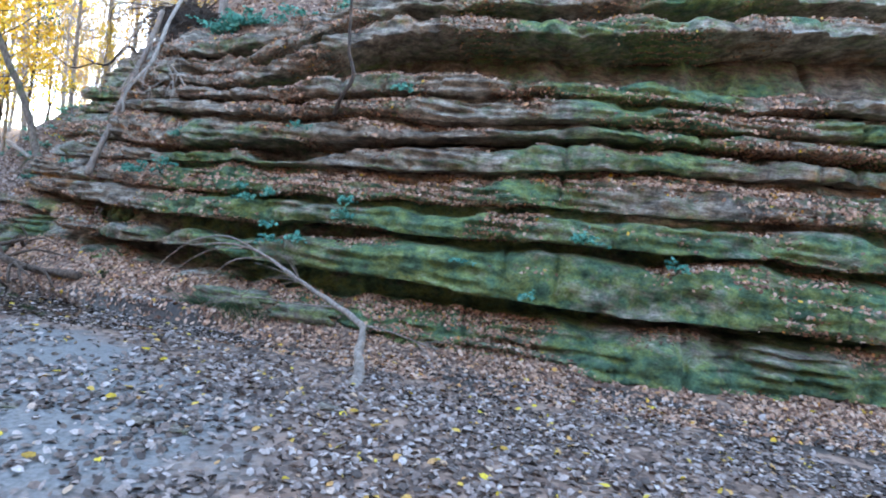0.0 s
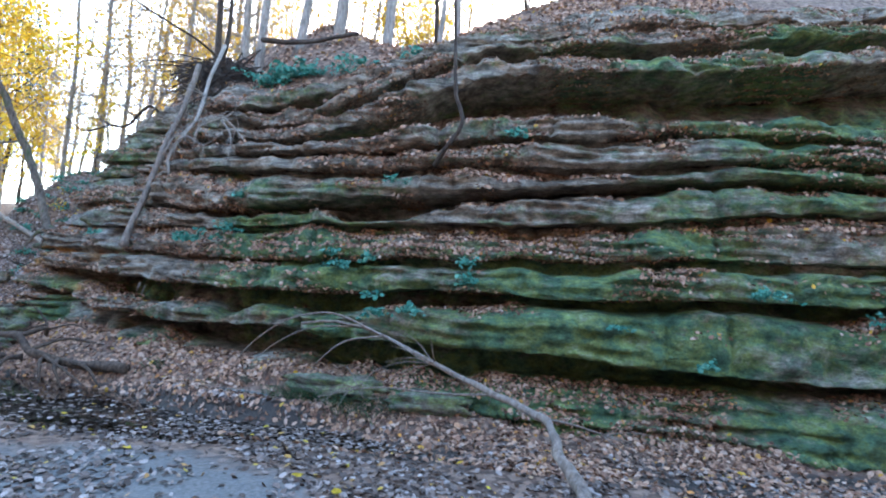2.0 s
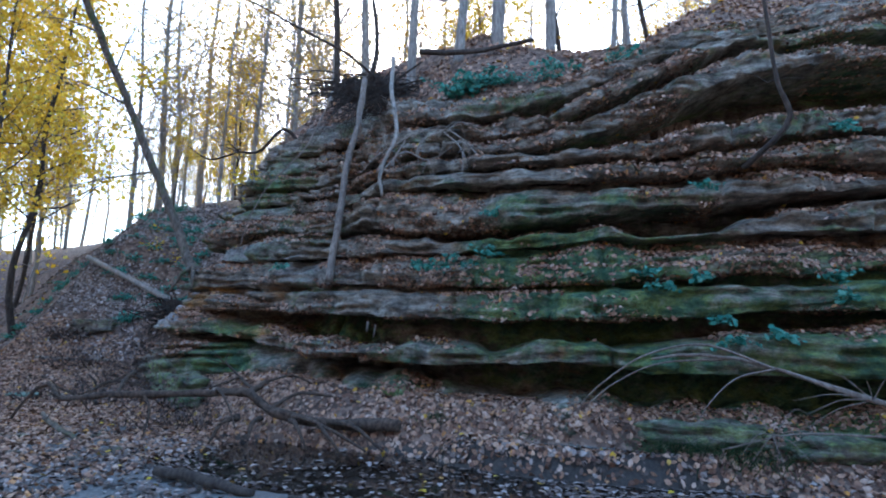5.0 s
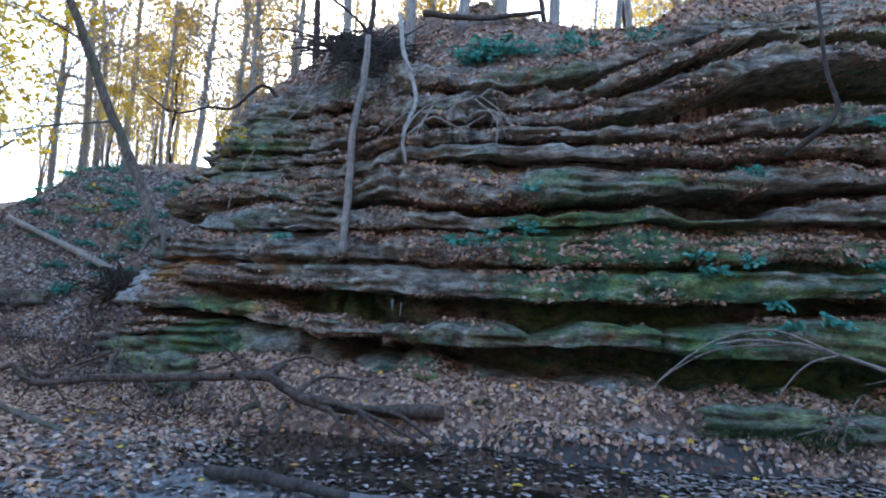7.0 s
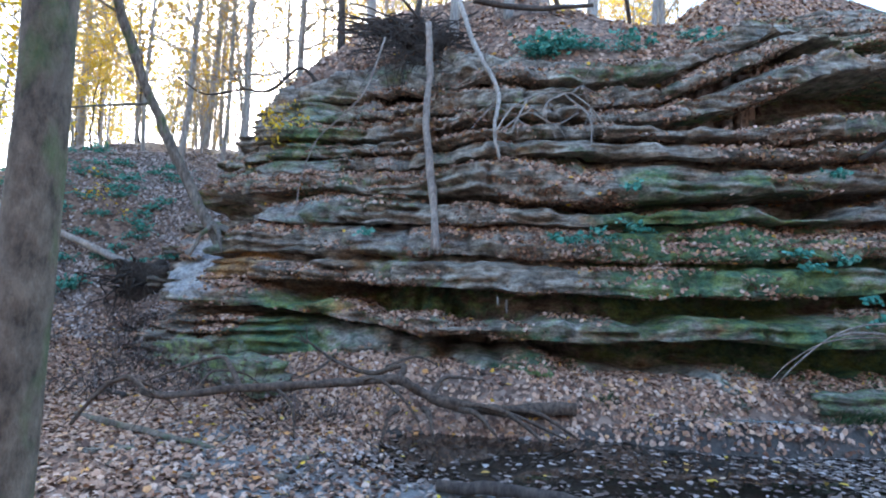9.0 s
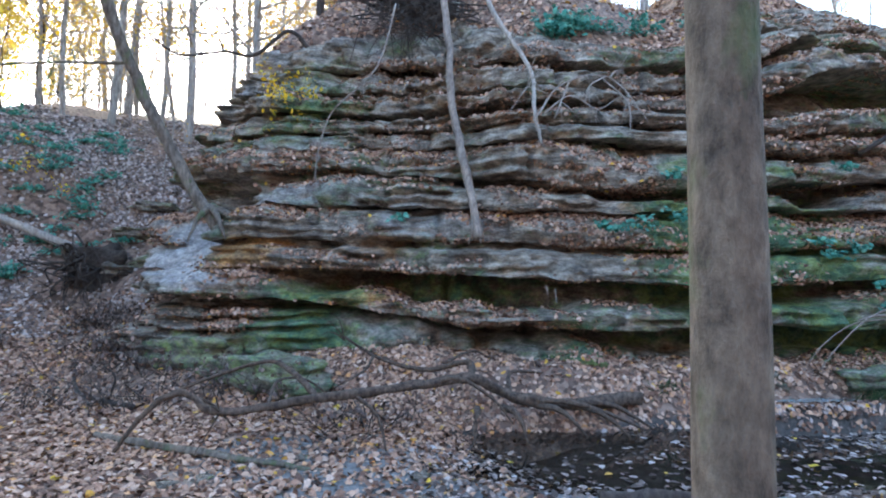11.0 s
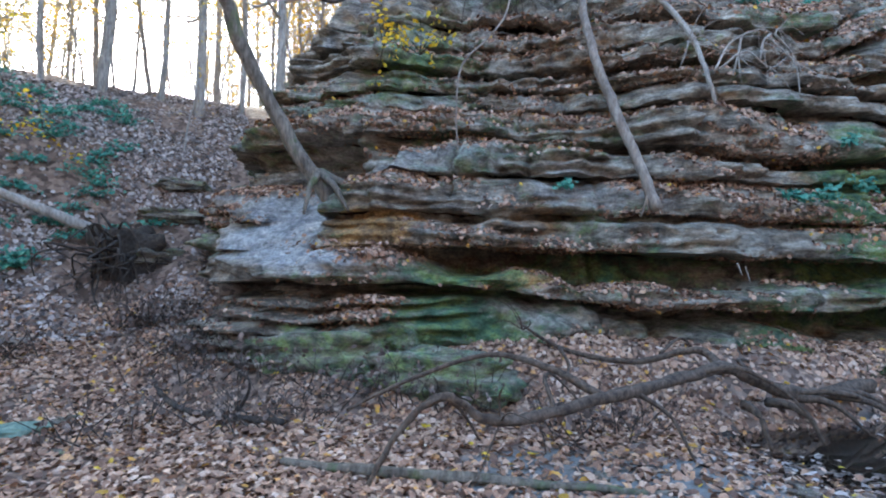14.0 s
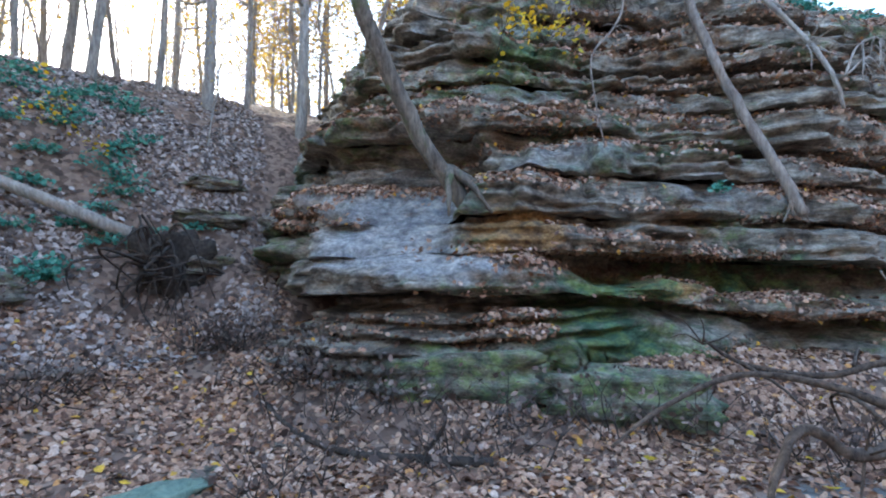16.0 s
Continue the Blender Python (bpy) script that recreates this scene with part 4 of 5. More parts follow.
def stem_at(h):
    """Axis of the leaning stem, h metres above its foot."""
    return B + np.array((-0.648, 0.288, 1.0)) * h + np.array((0.059, -0.118, 0.0)) * h * h


pts = [stem_at(h) for h in (-0.25, 0.6, 1.5, 2.5, 3.5, 4.5, 5.5, 6.5)]
roots = [limb([B + (0, 0, 0.15), B + (dx * 0.5, dy * 0.5, -0.02), B + (dx, dy, dz)], 0.07, 0.015, n, 6, 4) for n, (dx, dy, dz) in enumerate([(0.6, -0.25, -0.2), (0.45, 0.2, -0.1), (-0.25, -0.35, -0.4), (0.25, -0.4, -0.35), (0.9, -0.1, -0.15)])]
side = []
for n, (f, w, L) in enumerate([(2.9, (-1.0, -0.2, -0.28), 2.4), (4.6, (-0.8, -0.5, 0.25), 1.6), (5.4, (0.6, -0.4, 0.5), 1.3), (6.2, (-0.9, 0.1, 0.3), 1.8), (7.0, (0.7, 0.3, 0.6), 1.4), (7.8, (-0.6, -0.6, 0.6), 1.5), (8.6, (0.5, -0.2, 0.8), 1.2)]):
    s0 = stem_at(f * 0.75)
    w = np.array(w)
    side.append(limb([s0, s0 + w * L * 0.5 + (0, 0, 0.08), s0 + w * L], 0.026, 0.006, n, 5, 5))
    side += twig_fan(s0 + w * L * 0.6, w, 4, 0.8, 0.008, n * 7)
dead_wood("leaning_tree", "thin grey tree rooted on the rock nose, leaning over the gully", "tree", M_BARK_MOSSY, [("trunk", "", [limb(pts, 0.095, 0.06, 3, 10, 8)]), ("root", "gripping roots", roots), ("branch", "", side)])

dead_wood("dead_tree", "bare bleached trunk propped against the rock ledges", "tree", M_DEAD, [("trunk", "", [limb([(-7.9, 10.72, 2.05), (-7.95, 11.1, 2.95), (-8.0, 11.62, 4.2), (-7.95, 11.95, 5.15), (-7.95, 12.3, 6.25)], 0.062, 0.055, 5, 10, 8, 0.3)]), ("root", "splintered foot", twig_fan((-7.93, 10.82, 2.3), (0.05, -0.1, -1), 6, 0.3, 0.03, 4, 0.2, 0))])
dead_wood("dead_branch", "pale broken branch hanging down the cliff", "branch", M_PALE, [("branch", "", [limb([(-7.4, 12.3, 6.7), (-7.23, 11.65, 5.6), (-6.98, 11.05, 4.6), (-7.12, 10.65, 3.85), (-7.06, 10.56, 3.38)], 0.045, 0.022, 6, 8, 8)]), ("twig", "", twig_fan((-7.1, 10.9, 4.3), (-0.2, -0.4, 0.2), 5, 0.6, 0.01, 9) + twig_fan((-7.1, 11.4, 5.2), (0.3, -0.5, -0.1), 4, 0.6, 0.01, 10))])
ARCS = [
    [(-7.15, 10.5, 3.75), (-6.9, 10.45, 4.14), (-6.43, 10.4, 4.38), (-6.02, 10.45, 4.42)],
    [(-6.02, 10.45, 4.42), (-5.75, 10.4, 4.2), (-5.4, 10.4, 3.8)],
    [(-6.1, 10.45, 4.42), (-6.42, 10.35, 4.21), (-6.5, 10.35, 3.95)],
    [(-6.1, 10.5, 4.4), (-5.8, 10.35, 4.05), (-5.78, 10.3, 3.6)],
    [(-6.02, 10.45, 4.42), (-5.85, 10.5, 4.55), (-5.6, 10.5, 4.45)],
    [(-7.05, 10.5, 3.8), (-6.7, 10.4, 4.05), (-6.3, 10.35, 3.9), (-5.95, 10.35, 4.1)],
    [(-6.7, 10.45, 4.25), (-6.85, 10.4, 3.95), (-6.95, 10.4, 3.7)],
]
dead_wood("dead_brush", "tangle of bleached twigs arching over a ledge", "branch", M_PALE, [("branch", "", [limb(a, 0.014, 0.006, n, 6, 6) for n, a in enumerate(ARCS)]), ("twig", "", sum([twig_fan(a[len(a) // 2], (0.1, -0.2, -0.5), 4, 0.45, 0.006, 30 + n) for n, a in enumerate(ARCS)], []))])
dead_wood("sapling", "thin dark bent sapling growing from a ledge", "tree", M_BARK_DARK, [("trunk", "", [limb([(-2.05, 9.7, 3.5), (-1.8, 9.4, 3.75), (-1.62, 9.32, 4.05), (-1.75, 9.3, 4.5), (-1.82, 9.3, 5.4), (-1.95, 9.3, 7.2), (-2.1, 9.3, 9.0)], 0.04, 0.015, 8, 7, 7)]), ("twig", "", twig_fan((-1.9, 9.6, 6.4), (0.2, -0.2, 0.6), 6, 0.8, 0.008, 41) + twig_fan((-1.75, 9.55, 4.6), (0.1, -0.3, 0.4), 3, 0.4, 0.006, 44))])
# limb that reaches out from the shoulder of the rock
dead_wood("overhanging_limb", "dark crooked limb reaching out from the rock shoulder", "branch", M_BARK_DARK, [("branch", "", [limb([(-9.6, 14.0, 5.3), (-9.98, 13.95, 5.65), (-10.35, 13.9, 5.88), (-10.9, 13.9, 5.36), (-11.37, 13.9, 5.36), (-12.1, 13.9, 5.2), (-12.6, 13.8, 5.5)], 0.05, 0.012, 3, 7, 6)]), ("twig", "", twig_fan((-11.37, 13.9, 5.36), (-0.8, 0, 0.5), 6, 0.9, 0.01, 52) + twig_fan((-12.0, 13.9, 5.25), (-0.6, 0, 0.5), 4, 0.7, 0.008, 57))])

dead_wood("overhead_limb", "long thin dark limb hanging out over the valley from the rim", "branch", M_BARK_DARK, [("branch", "", [limb([(-7.9, 13.3, 6.7), (-8.6, 12.95, 7.2), (-9.7, 12.8, 7.8), (-10.9, 12.8, 8.5), (-12.6, 12.7, 9.0)], 0.035, 0.01, 5, 7, 7)]), ("twig", "", twig_fan((-9.7, 12.8, 7.8), (-0.6, -0.2, 0.5), 6, 0.9, 0.008, 152) + twig_fan((-11.2, 12.8, 8.6), (-0.8, -0.1, 0.3), 6, 0.9, 0.008, 157))])

# the long forked branch at the edge of the pool
main = [(-11.85, 9.4, -0.02), (-11.6, 9.42, 0.32), (-11.32, 9.4, 0.46), (-11.0, 9.25, 0.3), (-10.2, 9.2, 0.38), (-9.3, 9.35, 0.4), (-8.53, 9.48, 0.44), (-8.05, 9.3, 0.24), (-7.3, 9.35, 0.12), (-6.4, 9.36, 0.12)]
forks = [
    limb([(-10.15, 9.2, 0.38), (-10.35, 9.6, 0.55), (-10.6, 10.1, 0.6), (-11.2, 10.35, 0.4), (-11.7, 10.4, 0.2)], 0.035, 0.012, 2, 7, 6),
    limb([(-8.5, 9.5, 0.44), (-8.4, 9.85, 0.55), (-8.8, 10.3, 0.4), (-9.3, 10.8, 0.52), (-9.65, 10.95, 0.75)], 0.045, 0.014, 3, 7, 6),
    limb([(-9.3, 10.8, 0.52), (-9.5, 10.4, 0.4), (-9.9, 10.0, 0.3)], 0.022, 0.008, 4, 6, 5),
    limb([(-11.3, 9.4, 0.45), (-11.1, 9.6, 0.3), (-10.9, 9.7, 0.05)], 0.02, 0.008, 5, 6, 5),
    limb([(-9.8, 9.25, 0.38), (-9.6, 9.1, 0.2), (-9.55, 8.95, -0.08)], 0.022, 0.01, 6, 6, 5),
]
forks += [
    limb([(-8.9, 9.45, 0.42), (-8.75, 9.2, 0.5), (-8.5, 9.0, 0.35), (-8.3, 8.85, 0.1)], 0.026, 0.01, 7, 6, 5, 0.3),
    limb([(-8.1, 9.35, 0.26), (-7.9, 9.75, 0.42), (-7.5, 9.95, 0.38), (-7.1, 10.0, 0.3)], 0.03, 0.012, 8, 6, 5, 0.3),
    limb([(-7.8, 9.3, 0.2), (-7.45, 9.05, 0.2), (-7.05, 8.95, 0.06), (-6.7, 8.9, -0.1)], 0.035, 0.012, 9, 6, 5, 0.3),
    limb([(-10.6, 9.2, 0.34), (-10.5, 9.45, 0.52), (-10.2, 9.7, 0.45), (-9.9, 9.75, 0.2)], 0.018, 0.007, 10, 6, 5, 0.3),
    limb([(-8.6, 10.1, 0.5), (-8.2, 10.2, 0.62), (-7.9, 10.3, 0.5)], 0.02, 0.008, 11, 6, 5, 0.3),
]
knots = [limb([(-7.9 + a, 9.3, 0.15), (-7.75 + a * 1.4, 9.1 - b, 0.12), (-7.6 + a * 1.8, 8.95 - b, -0.12)], 0.045, 0.012, n + 9, 6, 5) for n, (a, b) in enumerate([(0.1, 0.05), (0.35, 0.15), (-0.3, 0.1), (0.6, -0.05), (-0.6, 0.0)])]
branch = dead_wood("fallen_branch", "long forked brown branch lying on the bank beside the pool", "branch", bark_material("brown_bark", (0.02, 0.014, 0.011), (0.15, 0.108, 0.082), 0, 0.7), [("stem", "", [limb(main, 0.016, 0.072, 7, 12, 10, 0.5)]), ("fork", "", forks), ("root", "broken roots in the mud", knots), ("twig", "", twig_fan((-11.0, 9.25, 0.3), (0.2, -0.3, -0.2), 4, 0.4, 0.01, 61) + twig_fan((-9.65, 10.95, 0.7), (-0.4, 0, 0.4), 4, 0.5, 0.01, 66))])

# the leaning fallen sapling near the start of the walk
stem = [(0.05, 6.45, -0.16), (-0.05, 6.85, 0.0), (-0.2, 7.15, 0.14), (-0.3, 7.5, 0.36), (-0.85, 8.0, 0.5), (-1.6, 8.3, 0.74), (-2.35, 8.6, 1.0), (-3.0, 8.75, 1.12), (-3.5, 8.8, 1.05)]
tips = [limb([(-2.35, 8.6, 1.0), (-3.0, 8.6, 1.22), (-3.6, 8.6, 1.1), (-4.1, 8.65, 0.75), (-4.35, 8.7, 0.45)], 0.016, 0.005, 1, 5, 6), limb([(-2.7, 8.7, 1.08), (-3.4, 8.9, 1.0), (-3.9, 8.95, 0.75), (-4.2, 8.95, 0.5)], 0.013, 0.005, 2, 5, 6), limb([(-2.3, 8.6, 1.0), (-2.75, 8.45, 0.9), (-3.05, 8.4, 0.65), (-3.2, 8.4, 0.4)], 0.012, 0.004, 3, 5, 6), limb([(-0.85, 8.0, 0.5), (-1.5, 8.2, 0.42), (-2.3, 8.3, 0.4), (-3.0, 8.3, 0.22)], 0.016, 0.005, 4, 5, 6), limb([(-0.4, 7.6, 0.38), (-0.1, 7.9, 0.3), (0.6, 8.0, 0.15)], 0.016, 0.006, 5, 5, 6)]
dead_wood("fallen_sapling", "bleached fallen sapling propped over the leaf bank", "branch", M_DEAD, [("stem", "", [limb(stem, 0.085, 0.013, 7, 12, 8, 0.4, 0.55)]), ("branch", "", tips), ("twig", "", twig_fan((-1.6, 8.3, 0.74), (-0.6, -0.1, 0.1), 6, 0.7, 0.008, 71) + twig_fan((-2.5, 8.3, 0.38), (-0.4, -0.2, 0.1), 8, 0.7, 0.007, 76, 0.4, -0.3) + twig_fan((-0.85, 8.0, 0.5), (0.2, 0.1, 0.6), 4, 0.5, 0.007, 79) + twig_fan((0.3, 7.95, 0.2), (0.8, 0.0, 0.0), 6, 0.6, 0.007, 80))])

dead_wood("fallen_log", "pale barkless log sloping down the gully side", "log", M_PALE, [("log", "", [limb([(-14.0, 15.95, 1.95), (-15.2, 16.1, 2.45), (-17.0, 16.3, 3.2)], 0.085, 0.07, 2, 10, 6)])])
g = np.random.default_rng(8)
mass = [limb([(-13.75, 15.6, 1.6) + g.normal(0, 0.12, 3), (-13.75, 15.5, 1.5) + g.normal(0, 0.3, 3), (-13.8, 15.3, 1.05) + g.normal(0, 0.42, 3)], 0.028, 0.004, n, 5, 5, 0.3) for n in range(44)]
dead_wood("root_ball", "dark upturned root ball with hanging roots", "root", M_BARK_DARK, [("root", "", mass)])
stone("earth_clod", "dark lump of earth torn up with the roots", (-13.62, 15.75, 1.55), (0.75, 0.5, 0.85), 91, 30, bark_material("torn_earth", (0.02, 0.016, 0.013), (0.09, 0.072, 0.06), 0, 1.0), "earth")
# dead roots and twigs hanging under the rim
mass = [limb([(-8.2, 13.7, 6.75) + g.normal(0, (0.55, 0.1, 0.12), 3), (-8.2, 13.2, 6.45) + g.normal(0, (0.65, 0.15, 0.2), 3), (-8.1, 12.8, 5.9) + g.normal(0, (0.75, 0.15, 0.45), 3)], 0.022, 0.004, n, 4, 4, 0.2) for n in range(150)]
dead_wood("hanging_roots", "dark mass of dead roots and twigs under the rim", "root", M_BARK_DARK, [("root", "", mass), ("trunk", "dark thin stem above the roots", [limb([(-8.1, 13.3, 6.7), (-8.05, 13.4, 7.9), (-8.4, 13.7, 9.9), (-8.6, 13.9, 12.5)], 0.06, 0.03, 3, 7, 5)])])
dead_wood("hanging_vine", "thin grey vine hanging down the rock shoulder", "vine", M_DEAD, [("stem", "", [limb([(-8.7, 12.5, 6.0), (-9.0, 12.2, 4.9), (-9.35, 12.1, 4.4), (-9.75, 12.1, 3.95), (-9.95, 11.9, 3.3), (-10.0, 11.75, 2.75)], 0.018, 0.008, 2, 5, 7)]), ("twig", "", twig_fan((-9.3, 12.1, 4.45), (0.1, -0.3, -0.5), 5, 0.5, 0.006, 91))])
dead_wood("rotten_log", "black wet rotten log lying in the shallows", "log", M_BARK_DARK, [("log", "", [limb([(-8.3, 7.45, -0.06), (-7.9, 7.25, -0.03), (-7.5, 7.08, -0.05), (-7.15, 7.0, -0.08)], 0.055, 0.035, 3, 9, 6, 0.5)])])
dead_wood("mossy_log", "long mossy green log half sunk in leaves", "log", M_BARK_MOSSY, [("log", "", [limb([(-12.2, 10.3, -0.09), (-11.5, 9.65, -0.08), (-10.8, 9.1, -0.085), (-10.1, 8.65, -0.11)], 0.034, 0.026, 3, 9, 8, 0.8)])])
dead_wood("rim_log", "dark fallen log along the rim of the cliff", "log", M_BARK_DARK, [("log", "", [limb([(-7.0, 13.1, 7.25), (-5.8, 13.0, 7.15), (-4.6, 12.9, 7.3)], 0.07, 0.04, 3, 8, 6)])])

def on_ground(points, dz):
    return [(x, y, float(ground_height(np.array([x]), np.array([y]))[0]) + dz) for x, y in points]


dead_wood("fallen_stick", "dark curved dead stick lying among brown leaves", "branch", M_BARK_DARK, [("stem", "", [limb(on_ground([(-13.16, 13.1), (-13.0, 12.5), (-12.75, 12.0), (-12.4, 11.6), (-12.05, 11.2)], 0.03), 0.022, 0.04, 4, 7, 6, 0.3)]), ("branch", "", [limb([*on_ground([(-12.4, 11.6)], 0.04), (-12.3, 11.45, 0.25), (-12.42, 11.4, 0.42)], 0.02, 0.008, 5, 5, 5, 0.3)])])
dead_wood("fallen_stick", "grey weathered pole lying on the gully floor", "branch", M_DEAD, [("stem", "", [limb(on_ground([(-16.0, 14.0), (-15.2, 14.2), (-14.55, 14.5)], 0.04), 0.035, 0.045, 6, 8, 6, 0.2)])])
# brush of dead stalks at the gully mouth
for n, (x, y, r, c) in enumerate([(-12.4, 12.6, 0.7, 60), (-12.9, 13.4, 0.5, 40), (-11.3, 11.5, 0.7, 60), (-10.3, 10.9, 0.5, 40), (-12.2, 11.3, 0.5, 30), (-14.9, 13.9, 0.6, 50), (-9.6, 9.9, 0.5, 40), (-13.4, 11.6, 0.4, 25), (-13.15, 14.5, 0.42, 90), (-15.9, 14.8, 0.45, 60), (-12.6, 13.2, 0.3, 45)]):
    g = np.random.default_rng(200 + n)
    z = float(ground_height(np.array([x]), np.array([y]))[0])
    limbs, pts2 = [], []
    for q in range(c):
        b0 = np.array((x, y, z - 0.03)) + g.normal(0, 1, 3) * (r * 0.6, r * 0.5, 0)
        e0 = b0 + (g.normal(0, 0.25), g.normal(0, 0.25), g.uniform(0.12, 0.5))
        limbs.append(limb([b0, (b0 + e0) / 2 + g.normal(0, 0.05, 3), e0], 0.007, 0.002, q, 4, 3))
        pts2 += [e0, (b0 + e0) / 2]
    ob = empty("dead_bush", "low brush of brown dead stalks and curled leaves", "bush", "dead brush at the gully mouth")
    tagged(part("stalk", tubes_mesh("stalk", limbs, M_BARK_DARK), ob), kind="stuff")
    part("foliage", leaves_mesh("foliage", np.repeat(np.array(pts2), 3, 0) + g.normal(0, 0.05, (len(pts2) * 3, 3)), 0.06, M_LEAF_BUSH, g, None, 2.0), ob)


# ---- green plants on the ledges ----
def fern(at, fronds, length, seed):
    g = np.random.default_rng(seed)
    ob = empty("ledge_plant", "small blue-green leafy plant rooted in a rock ledge", "plant", "plants on the ledges")
    p, stems = [], []
    for n in range(fronds):
        w = np.array((g.normal(0, 1), g.normal(-0.6, 0.5), g.uniform(0.1, 0.9)))
        w /= np.linalg.norm(w)
        L = length * g.uniform(0.5, 1.2)
        s0 = np.array(at) + g.normal(0, length * 0.25, 3) * (1, 0.4, 0.3)
        e0 = s0 + w * L + (0, 0, -0.35 * L)
        stems.append(limb([s0, s0 + w * L * 0.55, e0], 0.004, 0.001, n, 4, 3))
        for t in np.linspace(0.3, 1, 6):
            p.append(s0 + w * L * t + (0, 0, -0.35 * L * t * t) + g.normal(0, 0.012, 3))
    part("stem", tubes_mesh("stem", stems, M_FERN), ob)
    part("foliage", leaves_mesh("foliage", np.array(p), 0.07 if length < 0.45 else 0.11, M_FERN, g, (0, -0.5, 0.8) * np.ones((len(p), 1)), 0.5), ob)


SPOTS = [(-6.24, 10.1, 2.19, 9, 0.2), (-5.9, 10.0, 2.22, 16, 0.28), (-5.3, 9.9, 2.37, 14, 0.24), (-2.61, 9.6, 3.2, 10, 0.22), (-0.87, 9.7, 3.99, 14, 0.26), (-2.76, 9.28, 1.98, 12, 0.24), (-1.34, 9.05, 1.75, 12, 0.24), (-2.57, 9.02, 1.24, 12, 0.22), (-2.05, 8.98, 1.32, 10, 0.22), (-5.29, 10.05, 2.98, 10, 0.2),
         (-3.4, 9.4, 2.06, 8, 0.18), (2.34, 9.03, 1.81, 14, 0.25), (-1.35, 9.13, 1.99, 12, 0.22), (-6.41, 10.1, 2.2, 8, 0.2), (-2.67, 9.1, 1.49, 8, 0.2), (-3.26, 9.3, 1.87, 10, 0.2), (-8.92, 11.15, 2.3, 8, 0.16), (0.6, 9.0, 1.3, 8, 0.18), (1.6, 8.9, 0.9, 8, 0.18), (3.6, 9.0, 1.6, 8, 0.2)]
for n, (x, y, z, c, L) in enumerate(SPOTS):
    fern((x, y, z), c, L, 400 + n)
for n, (x, y, c, L) in enumerate([(-5.6, 12.1, 26, 0.4), (-5.0, 12.0, 22, 0.35), (-4.4, 11.9, 14, 0.35), (-6.1, 12.0, 18, 0.35), (-3.1, 12.0, 14, 0.35), (-0.2, 12.4, 18, 0.4), (-14.6, 16.2, 16, 0.35), (-14.2, 16.9, 16, 0.35), (-15.2, 16.6, 18, 0.35), (-13.9, 17.6, 14, 0.3), (-14.9, 17.4, 18, 0.35), (-15.6, 17.2, 16, 0.35), (-15.0, 15.6, 14, 0.3), (-16.0, 16.4, 16, 0.35), (-13.3, 16.4, 10, 0.3), (-6.45, 11.95, 34, 0.5), (-6.05, 12.1, 36, 0.52), (-5.6, 12.2, 30, 0.5), (-6.5, 12.3, 24, 0.5), (-3.0, 11.7, 16, 0.46), (-1.9, 11.7, 24, 0.5), (-4.1, 12.1, 14, 0.46)]):
    fern((x, y, float(ground_height(np.array([x]), np.array([y]))[0]) + 0.05), c, L, 500 + n)

gc = np.random.default_rng(77)
for n in range(60):
    x, y = gc.uniform(-18.5, -13.8), gc.uniform(15.4, 19.5)
    fern((x, y, float(ground_height(np.array([x]), np.array([y]))[0]) + 0.04), int(gc.integers(8, 18)), gc.uniform(0.25, 0.4), 600 + n)

# golden leaves on thin shoots above the shoulder
g = np.random.default_rng(31)
for at in [(-10.6, 12.7, 4.25), (-10.2, 12.4, 4.1), (-14.9, 16.6, 3.6)]:
    ob = empty("golden_shoot", "thin shoot with orange-yellow autumn leaves", "plant", "golden shoots")
    st = twig_fan(at, (0, -0.5, 0.4), 7, 0.55, 0.006, int(g.integers(0, 999)))
    part("stem", tubes_mesh("stem", st, M_BARK_DARK), ob)
    q = np.array([s["points"][k] for s in st for k in (1, 2)])
    q = np.repeat(q, 6, 0) + g.normal(0, 0.08, (len(q) * 6, 3))
    part("foliage", leaves_mesh("foliage", q, 0.07, M_GOLD, g, None, 0.6), ob)


def grass_tuft(x, y, r, count, height, seed):
    """Bent thin blades rooted in a damp bank."""
    g = np.random.default_rng(seed)
    blades = []
    for n in range(count):
        bx, by = x + g.normal(0, r), y + g.normal(0, r * 0.4)
        b0 = np.array((bx, by, float(ground_height(np.array([bx]), np.array([by]))[0]) - 0.02))
        w = np.array((g.normal(0, 0.6), g.normal(-0.5, 0.4), 1.0))
        L = height * g.uniform(0.5, 1.2)
        blades.append(limb([b0, b0 + w * L * 0.6, b0 + w * L * (1.0, 1.0, 0.75) + (0, 0, -0.1 * L)], 0.004, 0.001, n, 3, 3, 0.05))
    tagged(thing("grass_tuft", tubes_mesh("grass_tuft", blades, M_GRASS), "tuft of dark green bent grass on the damp bank", "grass", "grass tufts"), kind="stuff")


for n, (x, y, r, c, h) in enumerate([(-3.35, 8.68, 0.22, 150, 0.26), (-2.8, 8.6, 0.25, 170, 0.28), (-2.3, 8.6, 0.2, 90, 0.22), (-6.0, 9.42, 0.1, 60, 0.14), (-4.9, 9.05, 0.12, 40, 0.1)]):
    grass_tuft(x, y, r, c, h, 820 + n)

# ---- stones on the ground ----
def stand(x, y, dz):
    return (x, y, float(ground_height(np.array([x]), np.array([y]))[0]) + dz)


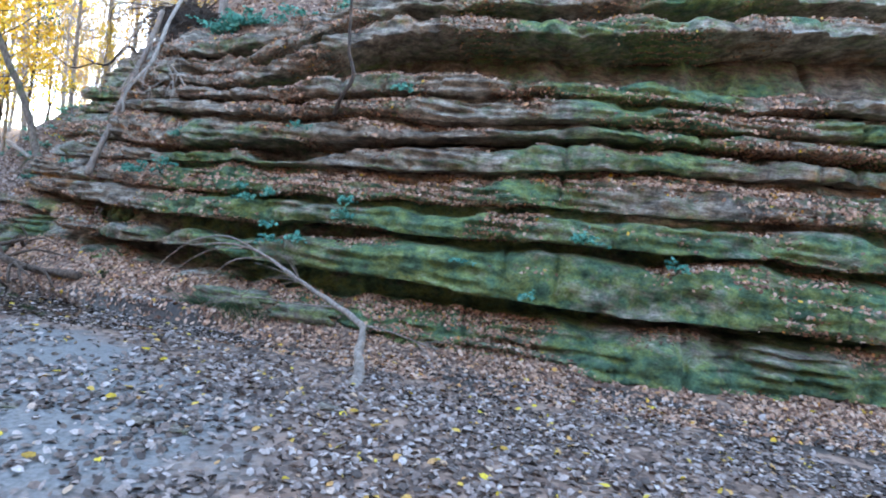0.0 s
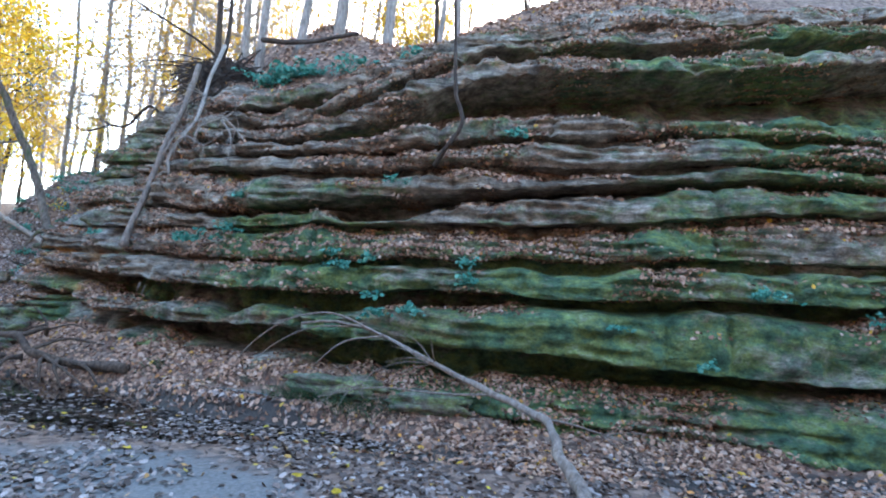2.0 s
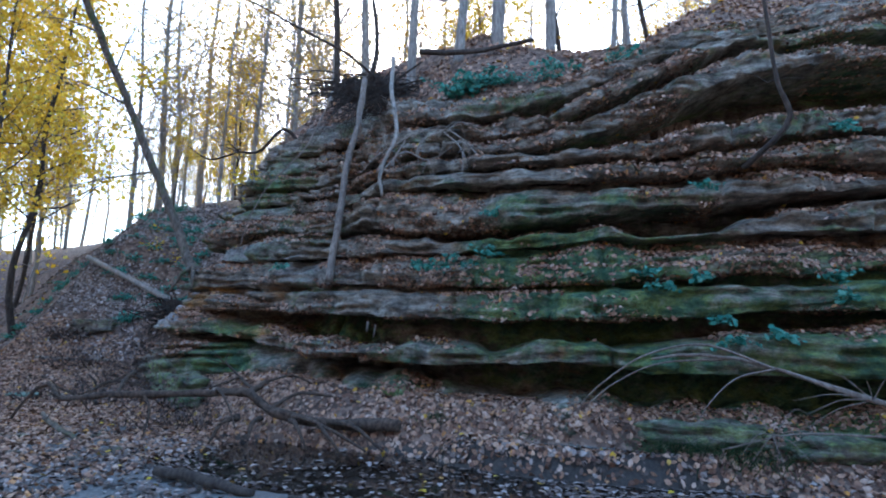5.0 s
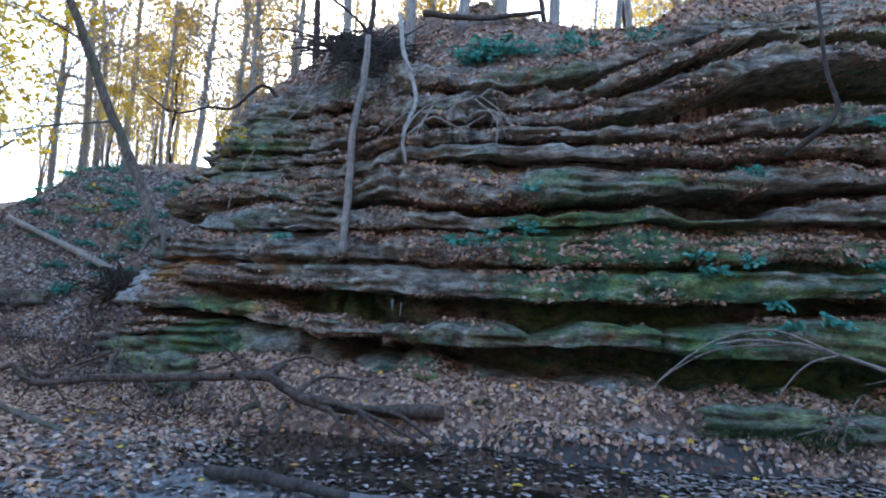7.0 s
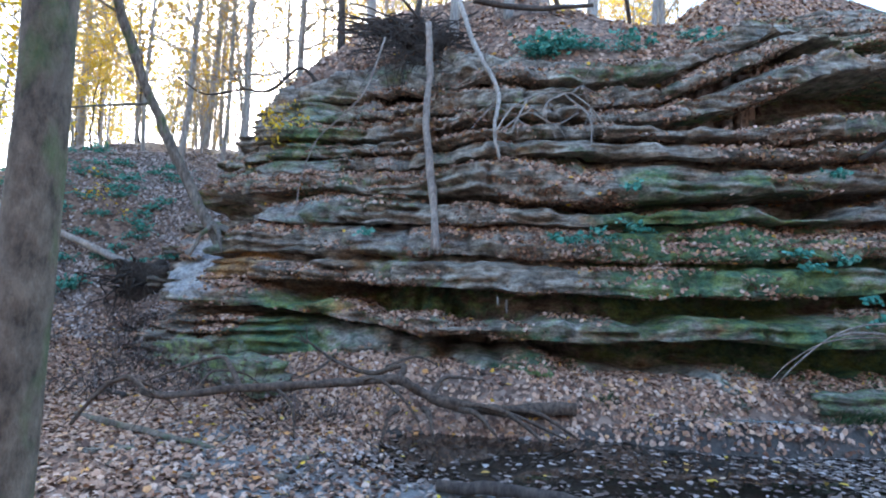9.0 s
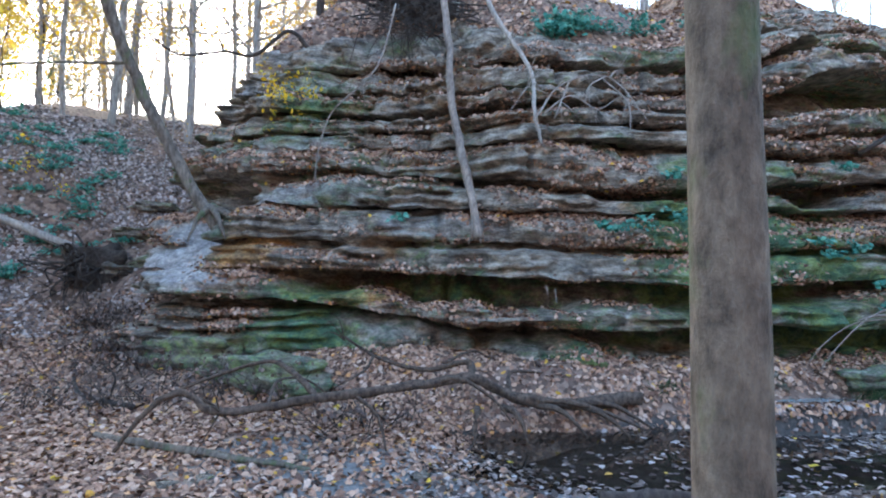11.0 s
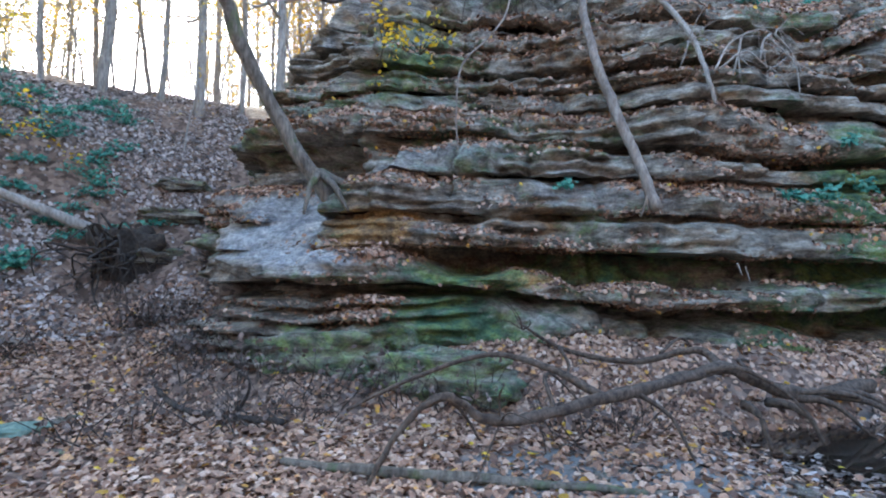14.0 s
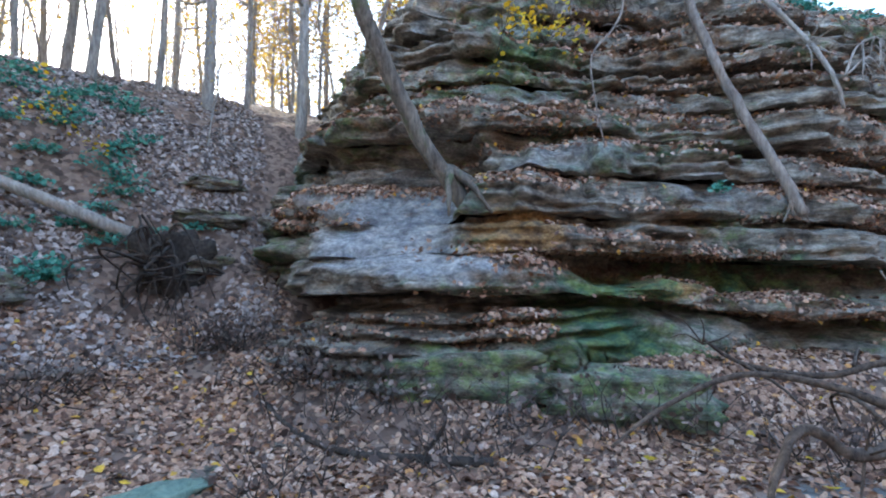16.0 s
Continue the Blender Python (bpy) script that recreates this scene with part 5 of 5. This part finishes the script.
stone("stone_slab", "flat blue-green stone slab lying among brown leaves", stand(-14.2, 11.95, 0.03), (0.6, 0.26, 0.12), 3, 12, M_SLAB)
for n, (x, y, sx, sy, sz, t) in enumerate([(-2.9, 8.9, 1.1, 0.45, 0.25, -5), (-1.7, 8.8, 0.9, 0.4, 0.25, 4), (-11.45, 12.3, 1.7, 0.7, 0.55, -48), (-10.55, 11.25, 1.5, 0.6, 0.45, -45), (-13.0, 16.6, 0.9, 0.5, 0.22, 20), (-12.9, 17.1, 0.8, 0.4, 0.2, 10), (-13.2, 15.9, 0.8, 0.4, 0.25, 40), (-15.6, 15.2, 0.9, 0.5, 0.35, 20)]):
    stone("boulder", "mossy green sandstone block bedded in leaf litter", stand(x, y, sz * 0.12), (sx, sy, sz), 10 + n, t, None, "boulder", "blocks at the cliff foot", 0.62 if n < 4 else 0.42)
for n in range(26):
    g = np.random.default_rng(700 + n)
    x, y = [(-9.4, 8.3), (-1.5, 5.0), (-10.5, 9.2), (-13.6, 12.6)][n % 4]
    x, y = x + g.normal(0, 0.9), y + g.normal(0, 0.5)
    s = g.uniform(0.05, 0.13)
    stone("pebble", "small grey stone on the stream bed", stand(x, y, 0.0), (s * 1.4, s, s * 0.6), 40 + n, g.uniform(0, 180), None, "stone", "stones of the stream bed")

# the trunk that stands beside the path
pts = [(-9.85, 4.81, -0.35), (-9.86, 4.81, 0.6), (-9.85, 4.82, 1.6), (-9.87, 4.84, 3.0), (-9.85, 4.9, 5.0), (-9.95, 4.95, 8.0), (-9.9, 5.0, 11.0)]
crown = sum([twig_fan((-9.9, 4.93, z), (g.normal(), g.normal(), 0.6), 3, 1.6, 0.015, int(z * 10)) for z in (6, 7, 8, 9, 10)], [])
dead_wood("path_tree", "straight brown-barked tree standing beside the path", "tree", M_TRUNK, [("trunk", "rough brown bark with dark knots", [limb(pts, 0.078, 0.05, 5, 14, 10, 0.08)]), ("branch", "", crown)])

# pale rootlets that hang from the undercut
dead_wood("rootlets", "short pale rootlets hanging from the undercut", "root", M_DEAD, [("root", "", [limb([(-7.12, 10.3, 1.42), (-7.12, 10.24, 1.28)], 0.014, 0.006, 1, 6, 4), limb([(-7.0, 10.28, 1.38), (-7.01, 10.22, 1.2)], 0.012, 0.006, 2, 6, 4)])])

# single bright leaves that lie on the stream bed
g = np.random.default_rng(12)
shapes = [leaves_mesh("fallen_leaf", np.zeros((1, 3)), 0.1, m, g, None, 0.15, 0.02) for m in (M_GOLD, M_AMBER, M_GOLD, M_LEAF_BROWN)]
spots = [(g.uniform(-2.5, 4.5), g.uniform(3.2, 6.5)) for _ in range(30)] + [(g.uniform(-13.5, -10), g.uniform(8.0, 11)) for _ in range(10)]
for n, (x, y) in enumerate(spots):
    ob = thing("fallen_leaf", shapes[n % 4], "single bright yellow leaf lying on the ground" if n % 4 in (0, 2) else "single orange-brown leaf lying on the ground", "leaf", "bright fallen leaves")
    ob.matrix_world = pose(*stand(x, y, 0.015), 0, 0, g.uniform(0, 360))
